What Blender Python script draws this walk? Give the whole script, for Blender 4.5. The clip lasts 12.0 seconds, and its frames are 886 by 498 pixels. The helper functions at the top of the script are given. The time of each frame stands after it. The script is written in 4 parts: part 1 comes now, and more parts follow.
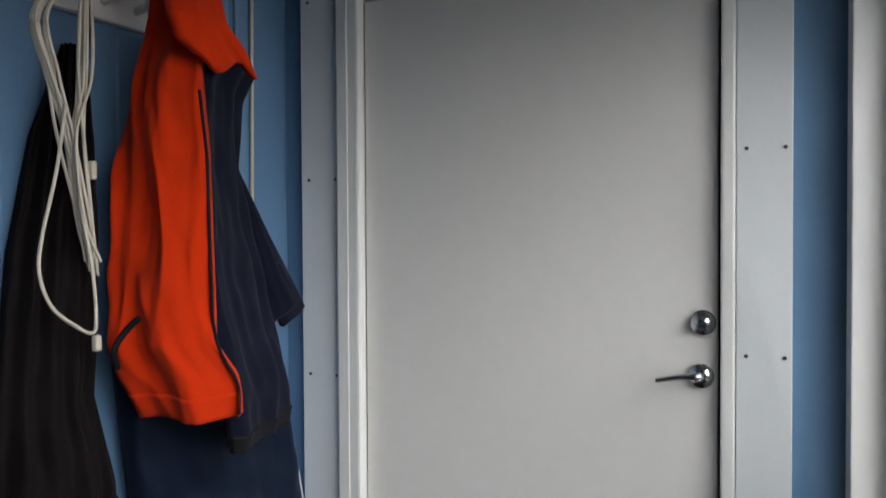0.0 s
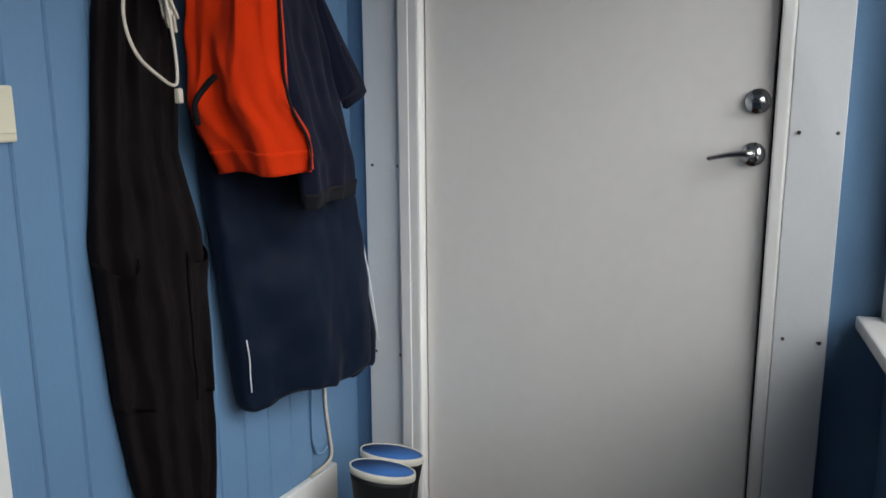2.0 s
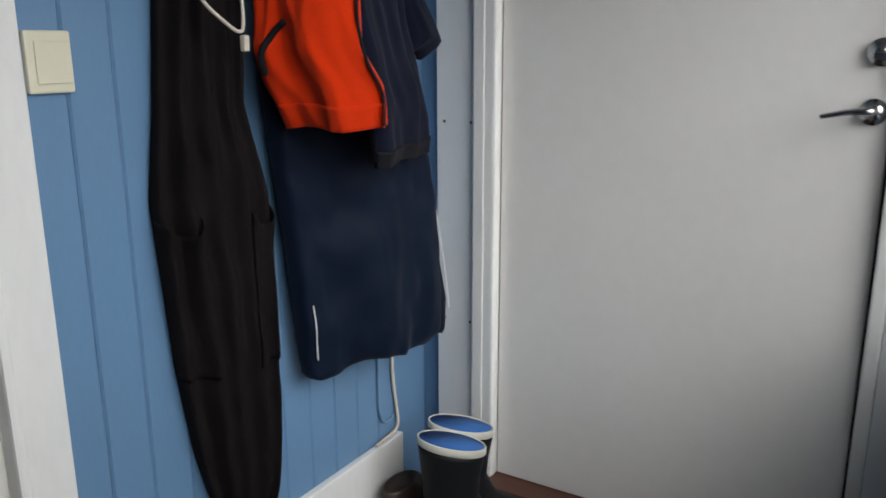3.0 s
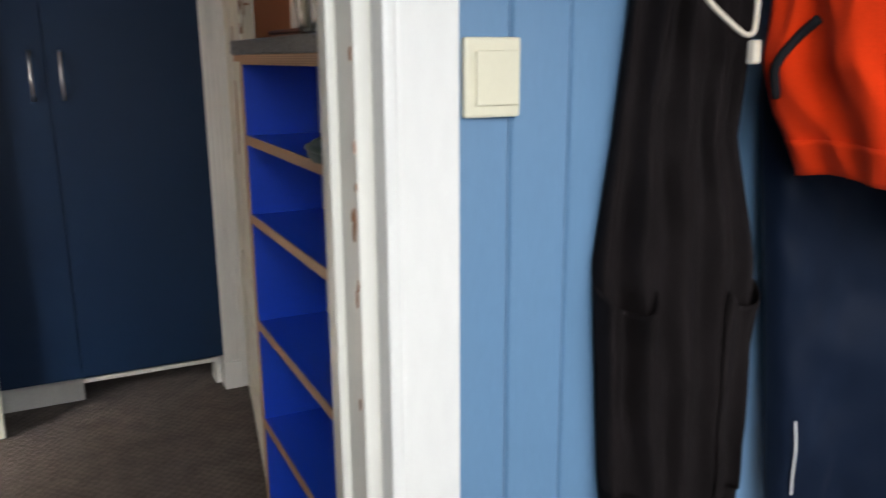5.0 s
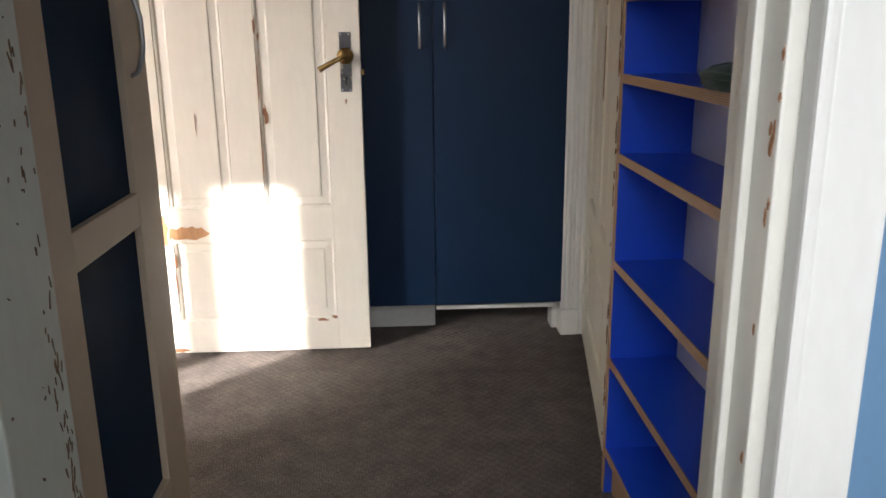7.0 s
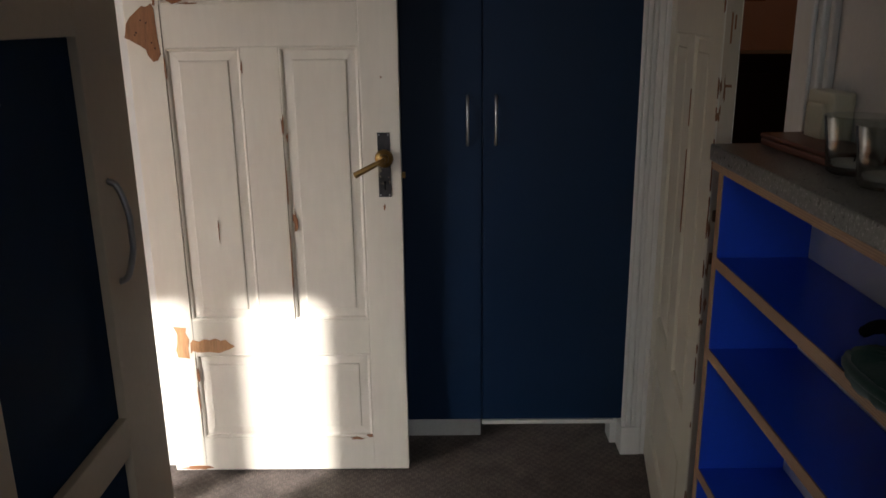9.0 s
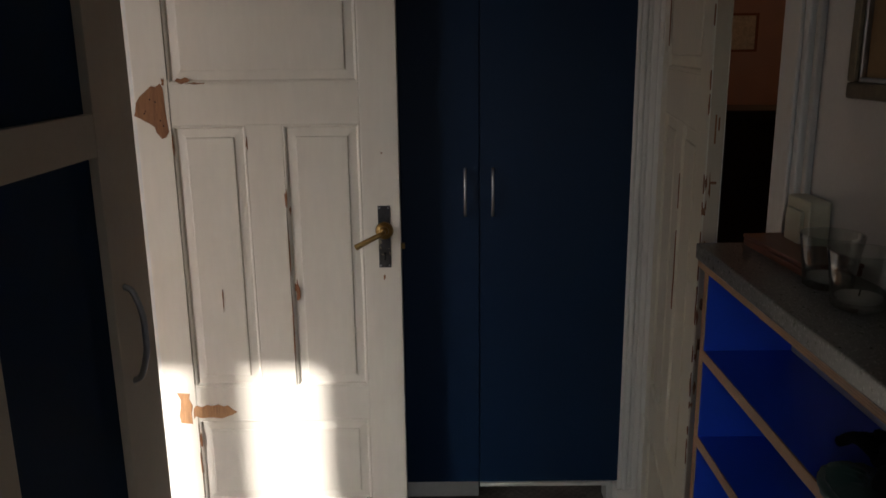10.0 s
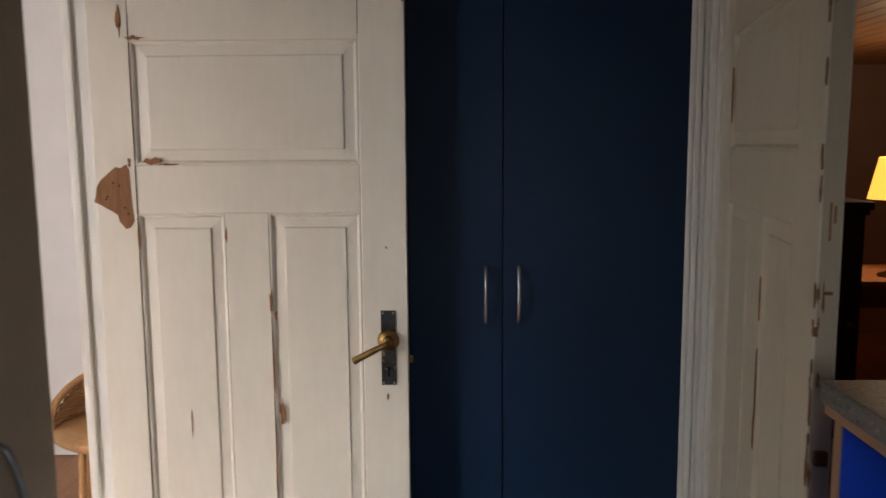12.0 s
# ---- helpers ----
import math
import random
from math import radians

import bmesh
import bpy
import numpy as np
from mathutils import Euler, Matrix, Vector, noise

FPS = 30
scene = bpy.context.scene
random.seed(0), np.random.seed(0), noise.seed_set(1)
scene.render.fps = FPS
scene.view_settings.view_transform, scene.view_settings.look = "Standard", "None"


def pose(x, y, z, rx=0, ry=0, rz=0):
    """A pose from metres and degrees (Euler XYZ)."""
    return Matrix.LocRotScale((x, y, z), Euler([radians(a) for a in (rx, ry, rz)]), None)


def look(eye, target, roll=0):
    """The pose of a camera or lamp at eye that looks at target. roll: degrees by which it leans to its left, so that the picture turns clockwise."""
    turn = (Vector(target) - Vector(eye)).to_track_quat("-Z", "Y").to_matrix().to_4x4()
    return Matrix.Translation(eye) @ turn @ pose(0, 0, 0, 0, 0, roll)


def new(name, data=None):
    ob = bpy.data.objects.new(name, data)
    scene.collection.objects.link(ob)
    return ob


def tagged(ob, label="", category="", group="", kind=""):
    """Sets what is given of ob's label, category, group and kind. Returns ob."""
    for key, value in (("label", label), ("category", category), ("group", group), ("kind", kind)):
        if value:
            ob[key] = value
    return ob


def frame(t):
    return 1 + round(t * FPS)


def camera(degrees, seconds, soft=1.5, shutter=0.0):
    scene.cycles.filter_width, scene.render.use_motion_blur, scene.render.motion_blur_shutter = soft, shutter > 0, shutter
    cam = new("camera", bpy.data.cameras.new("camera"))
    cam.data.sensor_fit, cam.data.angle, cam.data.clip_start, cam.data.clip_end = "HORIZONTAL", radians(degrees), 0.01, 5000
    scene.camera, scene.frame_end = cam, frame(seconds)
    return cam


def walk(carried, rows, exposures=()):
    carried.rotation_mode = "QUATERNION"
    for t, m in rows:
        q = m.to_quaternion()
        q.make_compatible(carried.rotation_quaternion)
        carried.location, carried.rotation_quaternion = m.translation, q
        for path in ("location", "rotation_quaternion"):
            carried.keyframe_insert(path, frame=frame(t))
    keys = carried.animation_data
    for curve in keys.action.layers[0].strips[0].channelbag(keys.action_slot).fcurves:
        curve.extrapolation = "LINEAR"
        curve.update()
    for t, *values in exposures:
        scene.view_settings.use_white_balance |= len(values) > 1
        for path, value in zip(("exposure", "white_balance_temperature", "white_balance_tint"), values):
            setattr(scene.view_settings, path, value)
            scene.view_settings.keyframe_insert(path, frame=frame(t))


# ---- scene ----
cam = camera(58.0, 12.0, shutter=0.3)
PATH = [
    (0, (0.037, -0.132, 1.337), (1.866, 0.675, 1.293), -0.3),
    (0.5, (0.005, -0.15, 1.243), (1.821, 0.682, 1.142), -0.3),
    (1, (-0.023, -0.159, 1.199), (1.771, 0.705, 1.013), -0.4),
    (1.5, (-0.039, -0.159, 1.173), (1.731, 0.728, 0.89), -0.4),
    (2, (-0.052, -0.162, 1.165), (1.686, 0.749, 0.777), -0.3),
    (2.5, (-0.043, -0.151, 1.159), (1.656, 0.793, 0.69), -0.2),
    (2.7, (-0.021, -0.127, 1.147), (1.659, 0.846, 0.666), -0.2),
    (4.3, (0.295, 0.208, 1.197), (1.605, 1.643, 0.722), -0.5),
    (4.5, (0.313, 0.214, 1.19), (1.502, 1.751, 0.718), -0.4),
    (5, (0.284, 0.239, 1.156), (1.137, 1.986, 0.689), -0.4),
    (5.5, (0.233, 0.232, 1.127), (0.804, 2.091, 0.658), -0.5),
    (6, (0.195, 0.224, 1.107), (0.556, 2.132, 0.627), -0.6),
    (6.5, (0.185, 0.221, 1.088), (0.396, 2.147, 0.591), -0.6),
    (7, (0.187, 0.237, 1.087), (0.283, 2.165, 0.563), -0.6),
    (7.2, (0.189, 0.27, 1.088), (0.249, 2.197, 0.555), -0.7),
    (8.8, (0.191, 0.622, 1.366), (0.182, 2.542, 0.806), -0.6),
    (9, (0.197, 0.617, 1.4), (0.18, 2.538, 0.846), -0.7),
    (9.5, (0.2, 0.6, 1.466), (0.186, 2.529, 0.938), -0.7),
    (10, (0.197, 0.583, 1.526), (0.186, 2.525, 1.048), -0.7),
    (10.5, (0.195, 0.58, 1.557), (0.176, 2.539, 1.153), -0.7),
    (11, (0.176, 0.595, 1.579), (0.154, 2.566, 1.238), -0.6),
    (11.5, (0.157, 0.655, 1.562), (0.146, 2.634, 1.272), -0.4),
    (12, (0.182, 0.979, 1.488), (0.145, 2.962, 1.232), -0.4),
]
EXPOSURES = [(0, 1.7), (1.5, 1.65), (2.7, 1.65), (4.5, 2.15), (5.0, 2.3), (5.5, 2.25), (7.2, 2.2), (8.8, 1.2), (9.5, 0.8), (10.5, 0.72), (11.4, 1.22), (12, 1.64)]
walk(cam, [(t, look(eye, goal, roll)) for t, eye, goal, roll in PATH], EXPOSURES)

# ---- world, sun and window light ----
SUN_TILT = 19.8
world = bpy.data.worlds.new("world")
scene.world = world
world.use_nodes = True
sky = world.node_tree.nodes.new("ShaderNodeTexSky")
sky.sky_type = 'NISHITA'
sky.sun_disc = False
sky.sun_elevation = radians(SUN_TILT)
sky.sun_rotation = radians(225)
world.node_tree.links.new(sky.outputs[0], world.node_tree.nodes["Background"].inputs[0])
world.node_tree.nodes["Background"].inputs[1].default_value = 0.07

sun = new("sun", bpy.data.lights.new("sun", "SUN"))
sun.data.energy = 5.0
sun.data.angle = radians(0.9)
sun.data.color = (1.0, 0.95, 0.90)
c, s = math.cos(radians(SUN_TILT)), math.sin(radians(SUN_TILT))
sun.matrix_world = look((-20 * c * 0.707, -20 * c * 0.707, 20 * s), (0, 0, 0))


def window_light(name, eye, target, w, h, watts, color):
    la = bpy.data.lights.new(name, "AREA")
    la.shape, la.size, la.size_y, la.energy, la.color = "RECTANGLE", w, h, watts, color
    ob = new(name, la)
    ob.matrix_world = look(eye, target)
    return ob


window_light("window_light_entry", (0.76, -0.56, 1.42), (1.18, 0.44, 0.85), 1.90, 1.02, 3.45, (0.96, 0.98, 1.0)).data.spread = radians(86)
window_light("window_light_parlour", (-3.3, 0.27, 1.40), (-3.0, 2.0, 0.75), 1.05, 1.05, 18, (0.99, 0.97, 0.96))


# ---- materials ----
def material(name, color, rough=0.5, metal=0.0, vary=0.12, scale=6.0, grain=90.0, bump=0.15, depth=0.002, dirt=None, dirt_at=0.7, sheen=0.0, coat=0.0, stretch=(1, 1, 1), spot=None, spec=0.5):
    m = bpy.data.materials.new(name)
    m.use_nodes = True
    nt = m.node_tree
    b = nt.nodes["Principled BSDF"]
    geo = nt.nodes.new("ShaderNodeTexCoord")
    mp = nt.nodes.new("ShaderNodeMapping")
    mp.inputs["Scale"].default_value = stretch
    nt.links.new(geo.outputs["Object"], mp.inputs[0])
    big = nt.nodes.new("ShaderNodeTexNoise")
    big.inputs["Scale"].default_value = scale
    big.inputs["Detail"].default_value = 5
    fine = nt.nodes.new("ShaderNodeTexNoise")
    fine.inputs["Scale"].default_value = grain
    fine.inputs["Detail"].default_value = 3
    for n in (big, fine):
        nt.links.new(mp.outputs[0], n.inputs[0])
    mixn = nt.nodes.new("ShaderNodeMix")
    mixn.data_type = 'FLOAT'
    mixn.inputs[0].default_value = 0.4
    nt.links.new(big.outputs[0], mixn.inputs[2])
    nt.links.new(fine.outputs[0], mixn.inputs[3])
    ramp = nt.nodes.new("ShaderNodeValToRGB")
    e = ramp.color_ramp.elements
    e[0].position, e[1].position = 0.3, 0.7
    e[0].color = (*[v * (1 - vary) for v in color], 1)
    e[1].color = (*[min(1, v * (1 + vary)) for v in color], 1)
    nt.links.new(mixn.outputs[0], ramp.inputs[0])
    out = ramp.outputs[0]
    if dirt:
        dn = nt.nodes.new("ShaderNodeTexNoise")
        dn.inputs["Scale"].default_value = spot or 14
        dn.inputs["Detail"].default_value = 8
        dn.inputs["Roughness"].default_value = 0.65
        nt.links.new(mp.outputs[0], dn.inputs[0])
        dr = nt.nodes.new("ShaderNodeValToRGB")
        dr.color_ramp.elements[0].position = dirt_at
        dr.color_ramp.elements[1].position = min(1, dirt_at + 0.015)
        nt.links.new(dn.outputs[0], dr.inputs[0])
        mx = nt.nodes.new("ShaderNodeMix")
        mx.data_type = 'RGBA'
        nt.links.new(dr.outputs[0], mx.inputs[0])
        nt.links.new(out, mx.inputs[6])
        mx.inputs[7].default_value = (*dirt, 1)
        out = mx.outputs[2]
    nt.links.new(out, b.inputs["Base Color"])
    rr = nt.nodes.new("ShaderNodeMapRange")
    rr.inputs[3].default_value, rr.inputs[4].default_value = max(0.02, rough - 0.08), min(1, rough + 0.08)
    nt.links.new(big.outputs[0], rr.inputs[0])
    nt.links.new(rr.outputs[0], b.inputs["Roughness"])
    b.inputs["Metallic"].default_value = metal
    b.inputs["Specular IOR Level"].default_value = spec
    b.inputs["Sheen Weight"].default_value = sheen
    b.inputs["Coat Weight"].default_value = coat
    bp = nt.nodes.new("ShaderNodeBump")
    bp.inputs["Strength"].default_value = bump
    bp.inputs["Distance"].default_value = depth
    nt.links.new(mixn.outputs[0], bp.inputs["Height"])
    nt.links.new(bp.outputs[0], b.inputs["Normal"])
    return m


def glass(name, tint=(1, 1, 1), rough=0.0, ior=1.45):
    m = bpy.data.materials.new(name)
    m.use_nodes = True
    b = m.node_tree.nodes["Principled BSDF"]
    b.inputs["Base Color"].default_value = (*tint, 1)
    b.inputs["Transmission Weight"].default_value = 1
    b.inputs["Roughness"].default_value = rough
    b.inputs["IOR"].default_value = ior
    return m


def thin_glass(name):
    m = bpy.data.materials.new(name)
    m.use_nodes = True
    nt = m.node_tree
    nt.nodes.remove(nt.nodes["Principled BSDF"])
    clear = nt.nodes.new("ShaderNodeBsdfTransparent")
    clear.inputs[0].default_value = (0.94, 0.96, 0.95, 1)
    gloss = nt.nodes.new("ShaderNodeBsdfGlossy")
    gloss.inputs["Roughness"].default_value = 0.05
    fr = nt.nodes.new("ShaderNodeLayerWeight")
    fr.inputs["Blend"].default_value = 0.28
    mx = nt.nodes.new("ShaderNodeMixShader")
    nt.links.new(fr.outputs["Facing"], mx.inputs[0])
    nt.links.new(clear.outputs[0], mx.inputs[1])
    nt.links.new(gloss.outputs[0], mx.inputs[2])
    nt.links.new(mx.outputs[0], nt.nodes["Material Output"].inputs[0])
    return m


def carpet_material():
    m = material("carpet_loop", (0.165, 0.128, 0.113), 0.95, vary=0.5, scale=14, grain=240, bump=0.6, depth=0.003, sheen=0.05)
    nt = m.node_tree
    b = nt.nodes["Principled BSDF"]
    tc = nt.nodes.new("ShaderNodeTexCoord")
    sway = nt.nodes.new("ShaderNodeTexNoise")
    sway.inputs["Scale"].default_value = 30
    sway.inputs["Detail"].default_value = 3
    nt.links.new(tc.outputs["Object"], sway.inputs[0])
    bent = nt.nodes.new("ShaderNodeVectorMath")
    bent.operation = 'MULTIPLY_ADD'
    bent.inputs[1].default_value = (0.022, 0.030, 0.0)
    nt.links.new(sway.outputs["Color"], bent.inputs[0])
    nt.links.new(tc.outputs["Object"], bent.inputs[2])
    ck = nt.nodes.new("ShaderNodeTexChecker")
    ck.inputs["Scale"].default_value = 64
    w1 = nt.nodes.new("ShaderNodeTexWave")
    w1.bands_direction = 'X'
    w2 = nt.nodes.new("ShaderNodeTexWave")
    w2.bands_direction = 'Y'
    for w in (w1, w2):
        w.inputs["Scale"].default_value = 52
        w.inputs["Distortion"].default_value = 2.2
        w.inputs["Detail Scale"].default_value = 3
        nt.links.new(bent.outputs[0], w.inputs[0])
    nt.links.new(bent.outputs[0], ck.inputs[0])
    mx = nt.nodes.new("ShaderNodeMix")
    mx.data_type = 'FLOAT'
    nt.links.new(ck.outputs[1], mx.inputs[0])
    nt.links.new(w1.outputs[1], mx.inputs[2])
    half = nt.nodes.new("ShaderNodeMath")
    half.operation = 'MULTIPLY'
    half.inputs[1].default_value = 0.35
    nt.links.new(w2.outputs[1], half.inputs[0])
    nt.links.new(half.outputs[0], mx.inputs[3])
    old = [n for n in nt.nodes if n.bl_idname == "ShaderNodeBump"][0]
    b2 = nt.nodes.new("ShaderNodeBump")
    b2.inputs["Strength"].default_value = 0.9
    b2.inputs["Distance"].default_value = 0.004
    nt.links.new(mx.outputs[0], b2.inputs["Height"])
    nt.links.new(old.outputs[0], b2.inputs["Normal"])
    nt.links.new(b2.outputs[0], b.inputs["Normal"])
    src = b.inputs["Base Color"].links[0].from_socket
    mc = nt.nodes.new("ShaderNodeMix")
    mc.data_type = 'RGBA'
    mc.blend_type = 'MULTIPLY'
    mc.inputs[0].default_value = 0.5
    nt.links.new(src, mc.inputs[6])
    nt.links.new(mx.outputs[0], mc.inputs[7])
    nt.links.new(mc.outputs[2], b.inputs["Base Color"])
    return m


def ply_material():
    m = material("plywood_edge", (0.50, 0.31, 0.18), 0.6, vary=0.15, stretch=(1, 1, 1))
    nt = m.node_tree
    b = nt.nodes["Principled BSDF"]
    tc = nt.nodes.new("ShaderNodeTexCoord")
    w = nt.nodes.new("ShaderNodeTexWave")
    w.bands_direction = 'Z'
    w.inputs["Scale"].default_value = 85
    w.inputs["Distortion"].default_value = 0.6
    nt.links.new(tc.outputs["Object"], w.inputs[0])
    src = b.inputs["Base Color"].links[0].from_socket
    mc = nt.nodes.new("ShaderNodeMix")
    mc.data_type = 'RGBA'
    mc.inputs[7].default_value = (0.26, 0.13, 0.07, 1)
    k = nt.nodes.new("ShaderNodeMath")
    k.operation = 'MULTIPLY'
    k.inputs[1].default_value = 0.7
    nt.links.new(w.outputs[1], k.inputs[0])
    nt.links.new(k.outputs[0], mc.inputs[0])
    nt.links.new(src, mc.inputs[6])
    nt.links.new(mc.outputs[2], b.inputs["Base Color"])
    return m


BLUE = material("wall_blue_paint", (0.118, 0.222, 0.36), 0.42, vary=0.07, scale=3, grain=160, bump=0.12, stretch=(1, 1, 0.25))
BLUE_PLAIN = material("wall_blue_smooth", (0.118, 0.222, 0.36), 0.5, vary=0.05, bump=0.08)
WHITE = material("white_gloss_paint", (0.74, 0.73, 0.70), 0.35, vary=0.05, scale=5, grain=70, bump=0.2, stretch=(1, 1, 0.3))
WORN = material("worn_white_paint", (0.74, 0.72, 0.66), 0.4, vary=0.06, grain=60, bump=0.3, stretch=(1, 1, 0.3), dirt=(0.16, 0.07, 0.03), dirt_at=0.735, spot=28)
DOOR3PAINT = material("aged_cream_paint", (0.74, 0.73, 0.62), 0.4, vary=0.07, grain=55, bump=0.35, stretch=(1, 1, 0.25), dirt=(0.20, 0.10, 0.045), dirt_at=0.73, spot=24)
EDGEPAINT = material("yellowed_edge_paint", (0.52, 0.44, 0.32), 0.5, vary=0.12, scale=9, grain=60, bump=0.4, stretch=(1, 1, 0.3), dirt=(0.16, 0.08, 0.04), dirt_at=0.70, spot=30)
DARKCRACK = material("dark_crack", (0.15, 0.095, 0.055), 0.9, vary=0.3)
PLINTHPAINT = material("dull_white_plinth", (0.58, 0.57, 0.54), 0.5, vary=0.1, bump=0.15)
PEEL = material("peeling_white_paint", (0.62, 0.64, 0.57), 0.55, vary=0.08, grain=60, bump=0.5, depth=0.004, stretch=(1, 1, 0.45), dirt=(0.24, 0.19, 0.12), dirt_at=0.75, spot=60)
CREAM = material("cream_door_paint", (0.79, 0.745, 0.66), 0.38, vary=0.05, scale=4, grain=55, bump=0.22, stretch=(1, 1, 0.2))
BEIGE = material("beige_frame_paint", (0.62, 0.50, 0.37), 0.45, vary=0.05, grain=80, bump=0.12)
DOORWHITE = material("painted_door_sheet", (0.73, 0.705, 0.67), 0.42, vary=0.035, scale=2.2, grain=30, bump=0.06, dirt=(0.5, 0.47, 0.42), dirt_at=0.78, spot=9)
BOARDWHITE = material("white_faced_board", (0.66, 0.675, 0.68), 0.45, vary=0.03, bump=0.05)
PLASTER = material("white_wall", (0.70, 0.68, 0.65), 0.85, vary=0.05, grain=130, bump=0.2)
ROOMWHITE = material("parlour_white_wall", (0.78, 0.78, 0.78), 0.85, vary=0.04, grain=130, bump=0.2)
CEIL = material("ceiling_white", (0.72, 0.71, 0.69), 0.85, vary=0.04, bump=0.1)
PINK = material("dusty_pink_wall", (0.36, 0.22, 0.19), 0.85, vary=0.07, bump=0.15)
NAVYLAM = material("navy_laminate", (0.003, 0.0165, 0.048), 0.5, vary=0.10, scale=2.5, grain=200, bump=0.08, stretch=(1, 1, 0.3), spec=0.22)
NAVYPANEL = material("navy_panel_paint", (0.004, 0.022, 0.058), 0.55, vary=0.12, grain=200, bump=0.1, spec=0.1)
ULTRA = material("ultramarine_laminate", (0.014, 0.070, 0.58), 0.33, vary=0.06, scale=4, grain=180, bump=0.05)
PLY = ply_material()
STONE = material("grey_speckled_worktop", (0.13, 0.13, 0.125), 0.3, vary=0.5, scale=120, grain=420, bump=0.05, dirt=(0.34, 0.34, 0.32), dirt_at=0.58, spot=260)
CARPET = carpet_material()
TILE = material("pale_floor_tile", (0.24, 0.23, 0.215), 0.4, vary=0.08, bump=0.1)
GROUT = material("tile_grout", (0.12, 0.11, 0.10), 0.9, vary=0.15)
DARKWOOD = material("red_brown_threshold_wood", (0.085, 0.028, 0.016), 0.4, vary=0.35, scale=9, grain=60, bump=0.25, stretch=(6, 0.6, 6))
BAREWOOD = material("bare_pine", (0.42, 0.22, 0.10), 0.75, vary=0.35, scale=12, grain=70, bump=0.5, stretch=(5, 5, 0.6))
OLDWOOD = material("bare_brown_wood", (0.26, 0.115, 0.05), 0.8, vary=0.35, scale=12, grain=70, bump=0.5, stretch=(5, 5, 0.6))
PINE = material("pine_boards", (0.36, 0.17, 0.075), 0.5, vary=0.3, scale=4, grain=40, bump=0.2, stretch=(4, 0.5, 4))
CHROME = material("chrome", (0.62, 0.62, 0.62), 0.14, 1.0, vary=0.05, bump=0.02)
STEEL = material("brushed_steel", (0.42, 0.42, 0.43), 0.32, 1.0, vary=0.08, bump=0.05)
DARKSTEEL = material("dark_worn_steel", (0.075, 0.072, 0.075), 0.38, 0.9, vary=0.35, scale=30, bump=0.25, dirt=(0.32, 0.27, 0.2), dirt_at=0.62)
BRASS = material("aged_brass", (0.36, 0.235, 0.09), 0.34, 1.0, vary=0.25, scale=25, bump=0.15)
RUST = material("rusty_iron", (0.11, 0.05, 0.025), 0.8, 0.3, vary=0.5, scale=40, bump=0.6)
SCREW = material("screw_head", (0.12, 0.11, 0.10), 0.4, 0.9)
IVORY = material("ivory_plastic", (0.66, 0.62, 0.47), 0.32, vary=0.03, bump=0.03)
CORD = material("white_cord", (0.55, 0.49, 0.40), 0.5, vary=0.10, bump=0.1)
BLUECORD = material("cord_painted_blue", (0.13, 0.24, 0.38), 0.5, vary=0.08)
ORANGE = material("orange_fleece", (0.54, 0.027, 0.002), 0.95, vary=0.14, scale=14, grain=420, bump=0.7, depth=0.003, sheen=0.03, spec=0.12)
NAVYCLOTH = material("navy_softshell", (0.0040, 0.0054, 0.0145), 0.9, vary=0.25, scale=16, grain=380, bump=0.5, sheen=0.03, dirt=(0.035, 0.038, 0.055), dirt_at=0.68, spot=70, spec=0.12)
TROUSER = material("navy_nylon", (0.0028, 0.0070, 0.0185), 0.62, vary=0.15, scale=9, grain=500, bump=0.3, sheen=0.02, spec=0.12)
KNIT = material("charcoal_knit", (0.0098, 0.0077, 0.0080), 0.95, vary=0.35, scale=20, grain=520, bump=0.9, depth=0.003, sheen=0.0, stretch=(1.6, 1.6, 0.7), spec=0.06)
BLACKTRIM = material("black_trim", (0.010, 0.010, 0.012), 0.8, vary=0.2, spec=0.12)
PIPING = material("white_piping", (0.62, 0.62, 0.62), 0.7, vary=0.06)
RUBBER = material("black_rubber", (0.007, 0.0075, 0.009), 0.5, vary=0.25, bump=0.1, spec=0.2)
BOOTLINE = material("blue_boot_lining", (0.030, 0.115, 0.33), 0.9, vary=0.2, grain=300, bump=0.3)
RIM = material("cream_rubber_rim", (0.55, 0.53, 0.45), 0.5, vary=0.08)
LEATHER = material("dark_brown_leather", (0.030, 0.018, 0.013), 0.5, vary=0.3, bump=0.3)
PALEPINK = material("pale_pink_rubber", (0.60, 0.48, 0.44), 0.5, vary=0.06)
GREENFELT = material("dark_green_felt", (0.012, 0.045, 0.034), 0.95, vary=0.25, grain=300, bump=0.5, sheen=0.2, spec=0.12)
GLOVE = material("black_knit_glove", (0.012, 0.012, 0.013), 0.95, vary=0.3, grain=300, bump=0.6, spec=0.12)
REDWOOD = material("red_brown_wood", (0.16, 0.048, 0.024), 0.35, vary=0.25, scale=10, bump=0.15, stretch=(5, 0.7, 5))
DARKPAINT = material("charcoal_painted_wood", (0.045, 0.038, 0.034), 0.55, vary=0.2, bump=0.1)
RATTAN = material("honey_rattan", (0.42, 0.22, 0.09), 0.5, vary=0.2, scale=30, bump=0.3)
WAX = material("white_wax", (0.75, 0.73, 0.68), 0.5, vary=0.03)
GILT = material("dull_gilt_frame", (0.15, 0.12, 0.075), 0.4, 0.5, vary=0.3, scale=30, bump=0.3)
MOUNT = material("tan_picture_mount", (0.30, 0.20, 0.10), 0.9, vary=0.12)
SKETCH = material("pale_print", (0.45, 0.40, 0.34), 0.8, vary=0.35, scale=25)
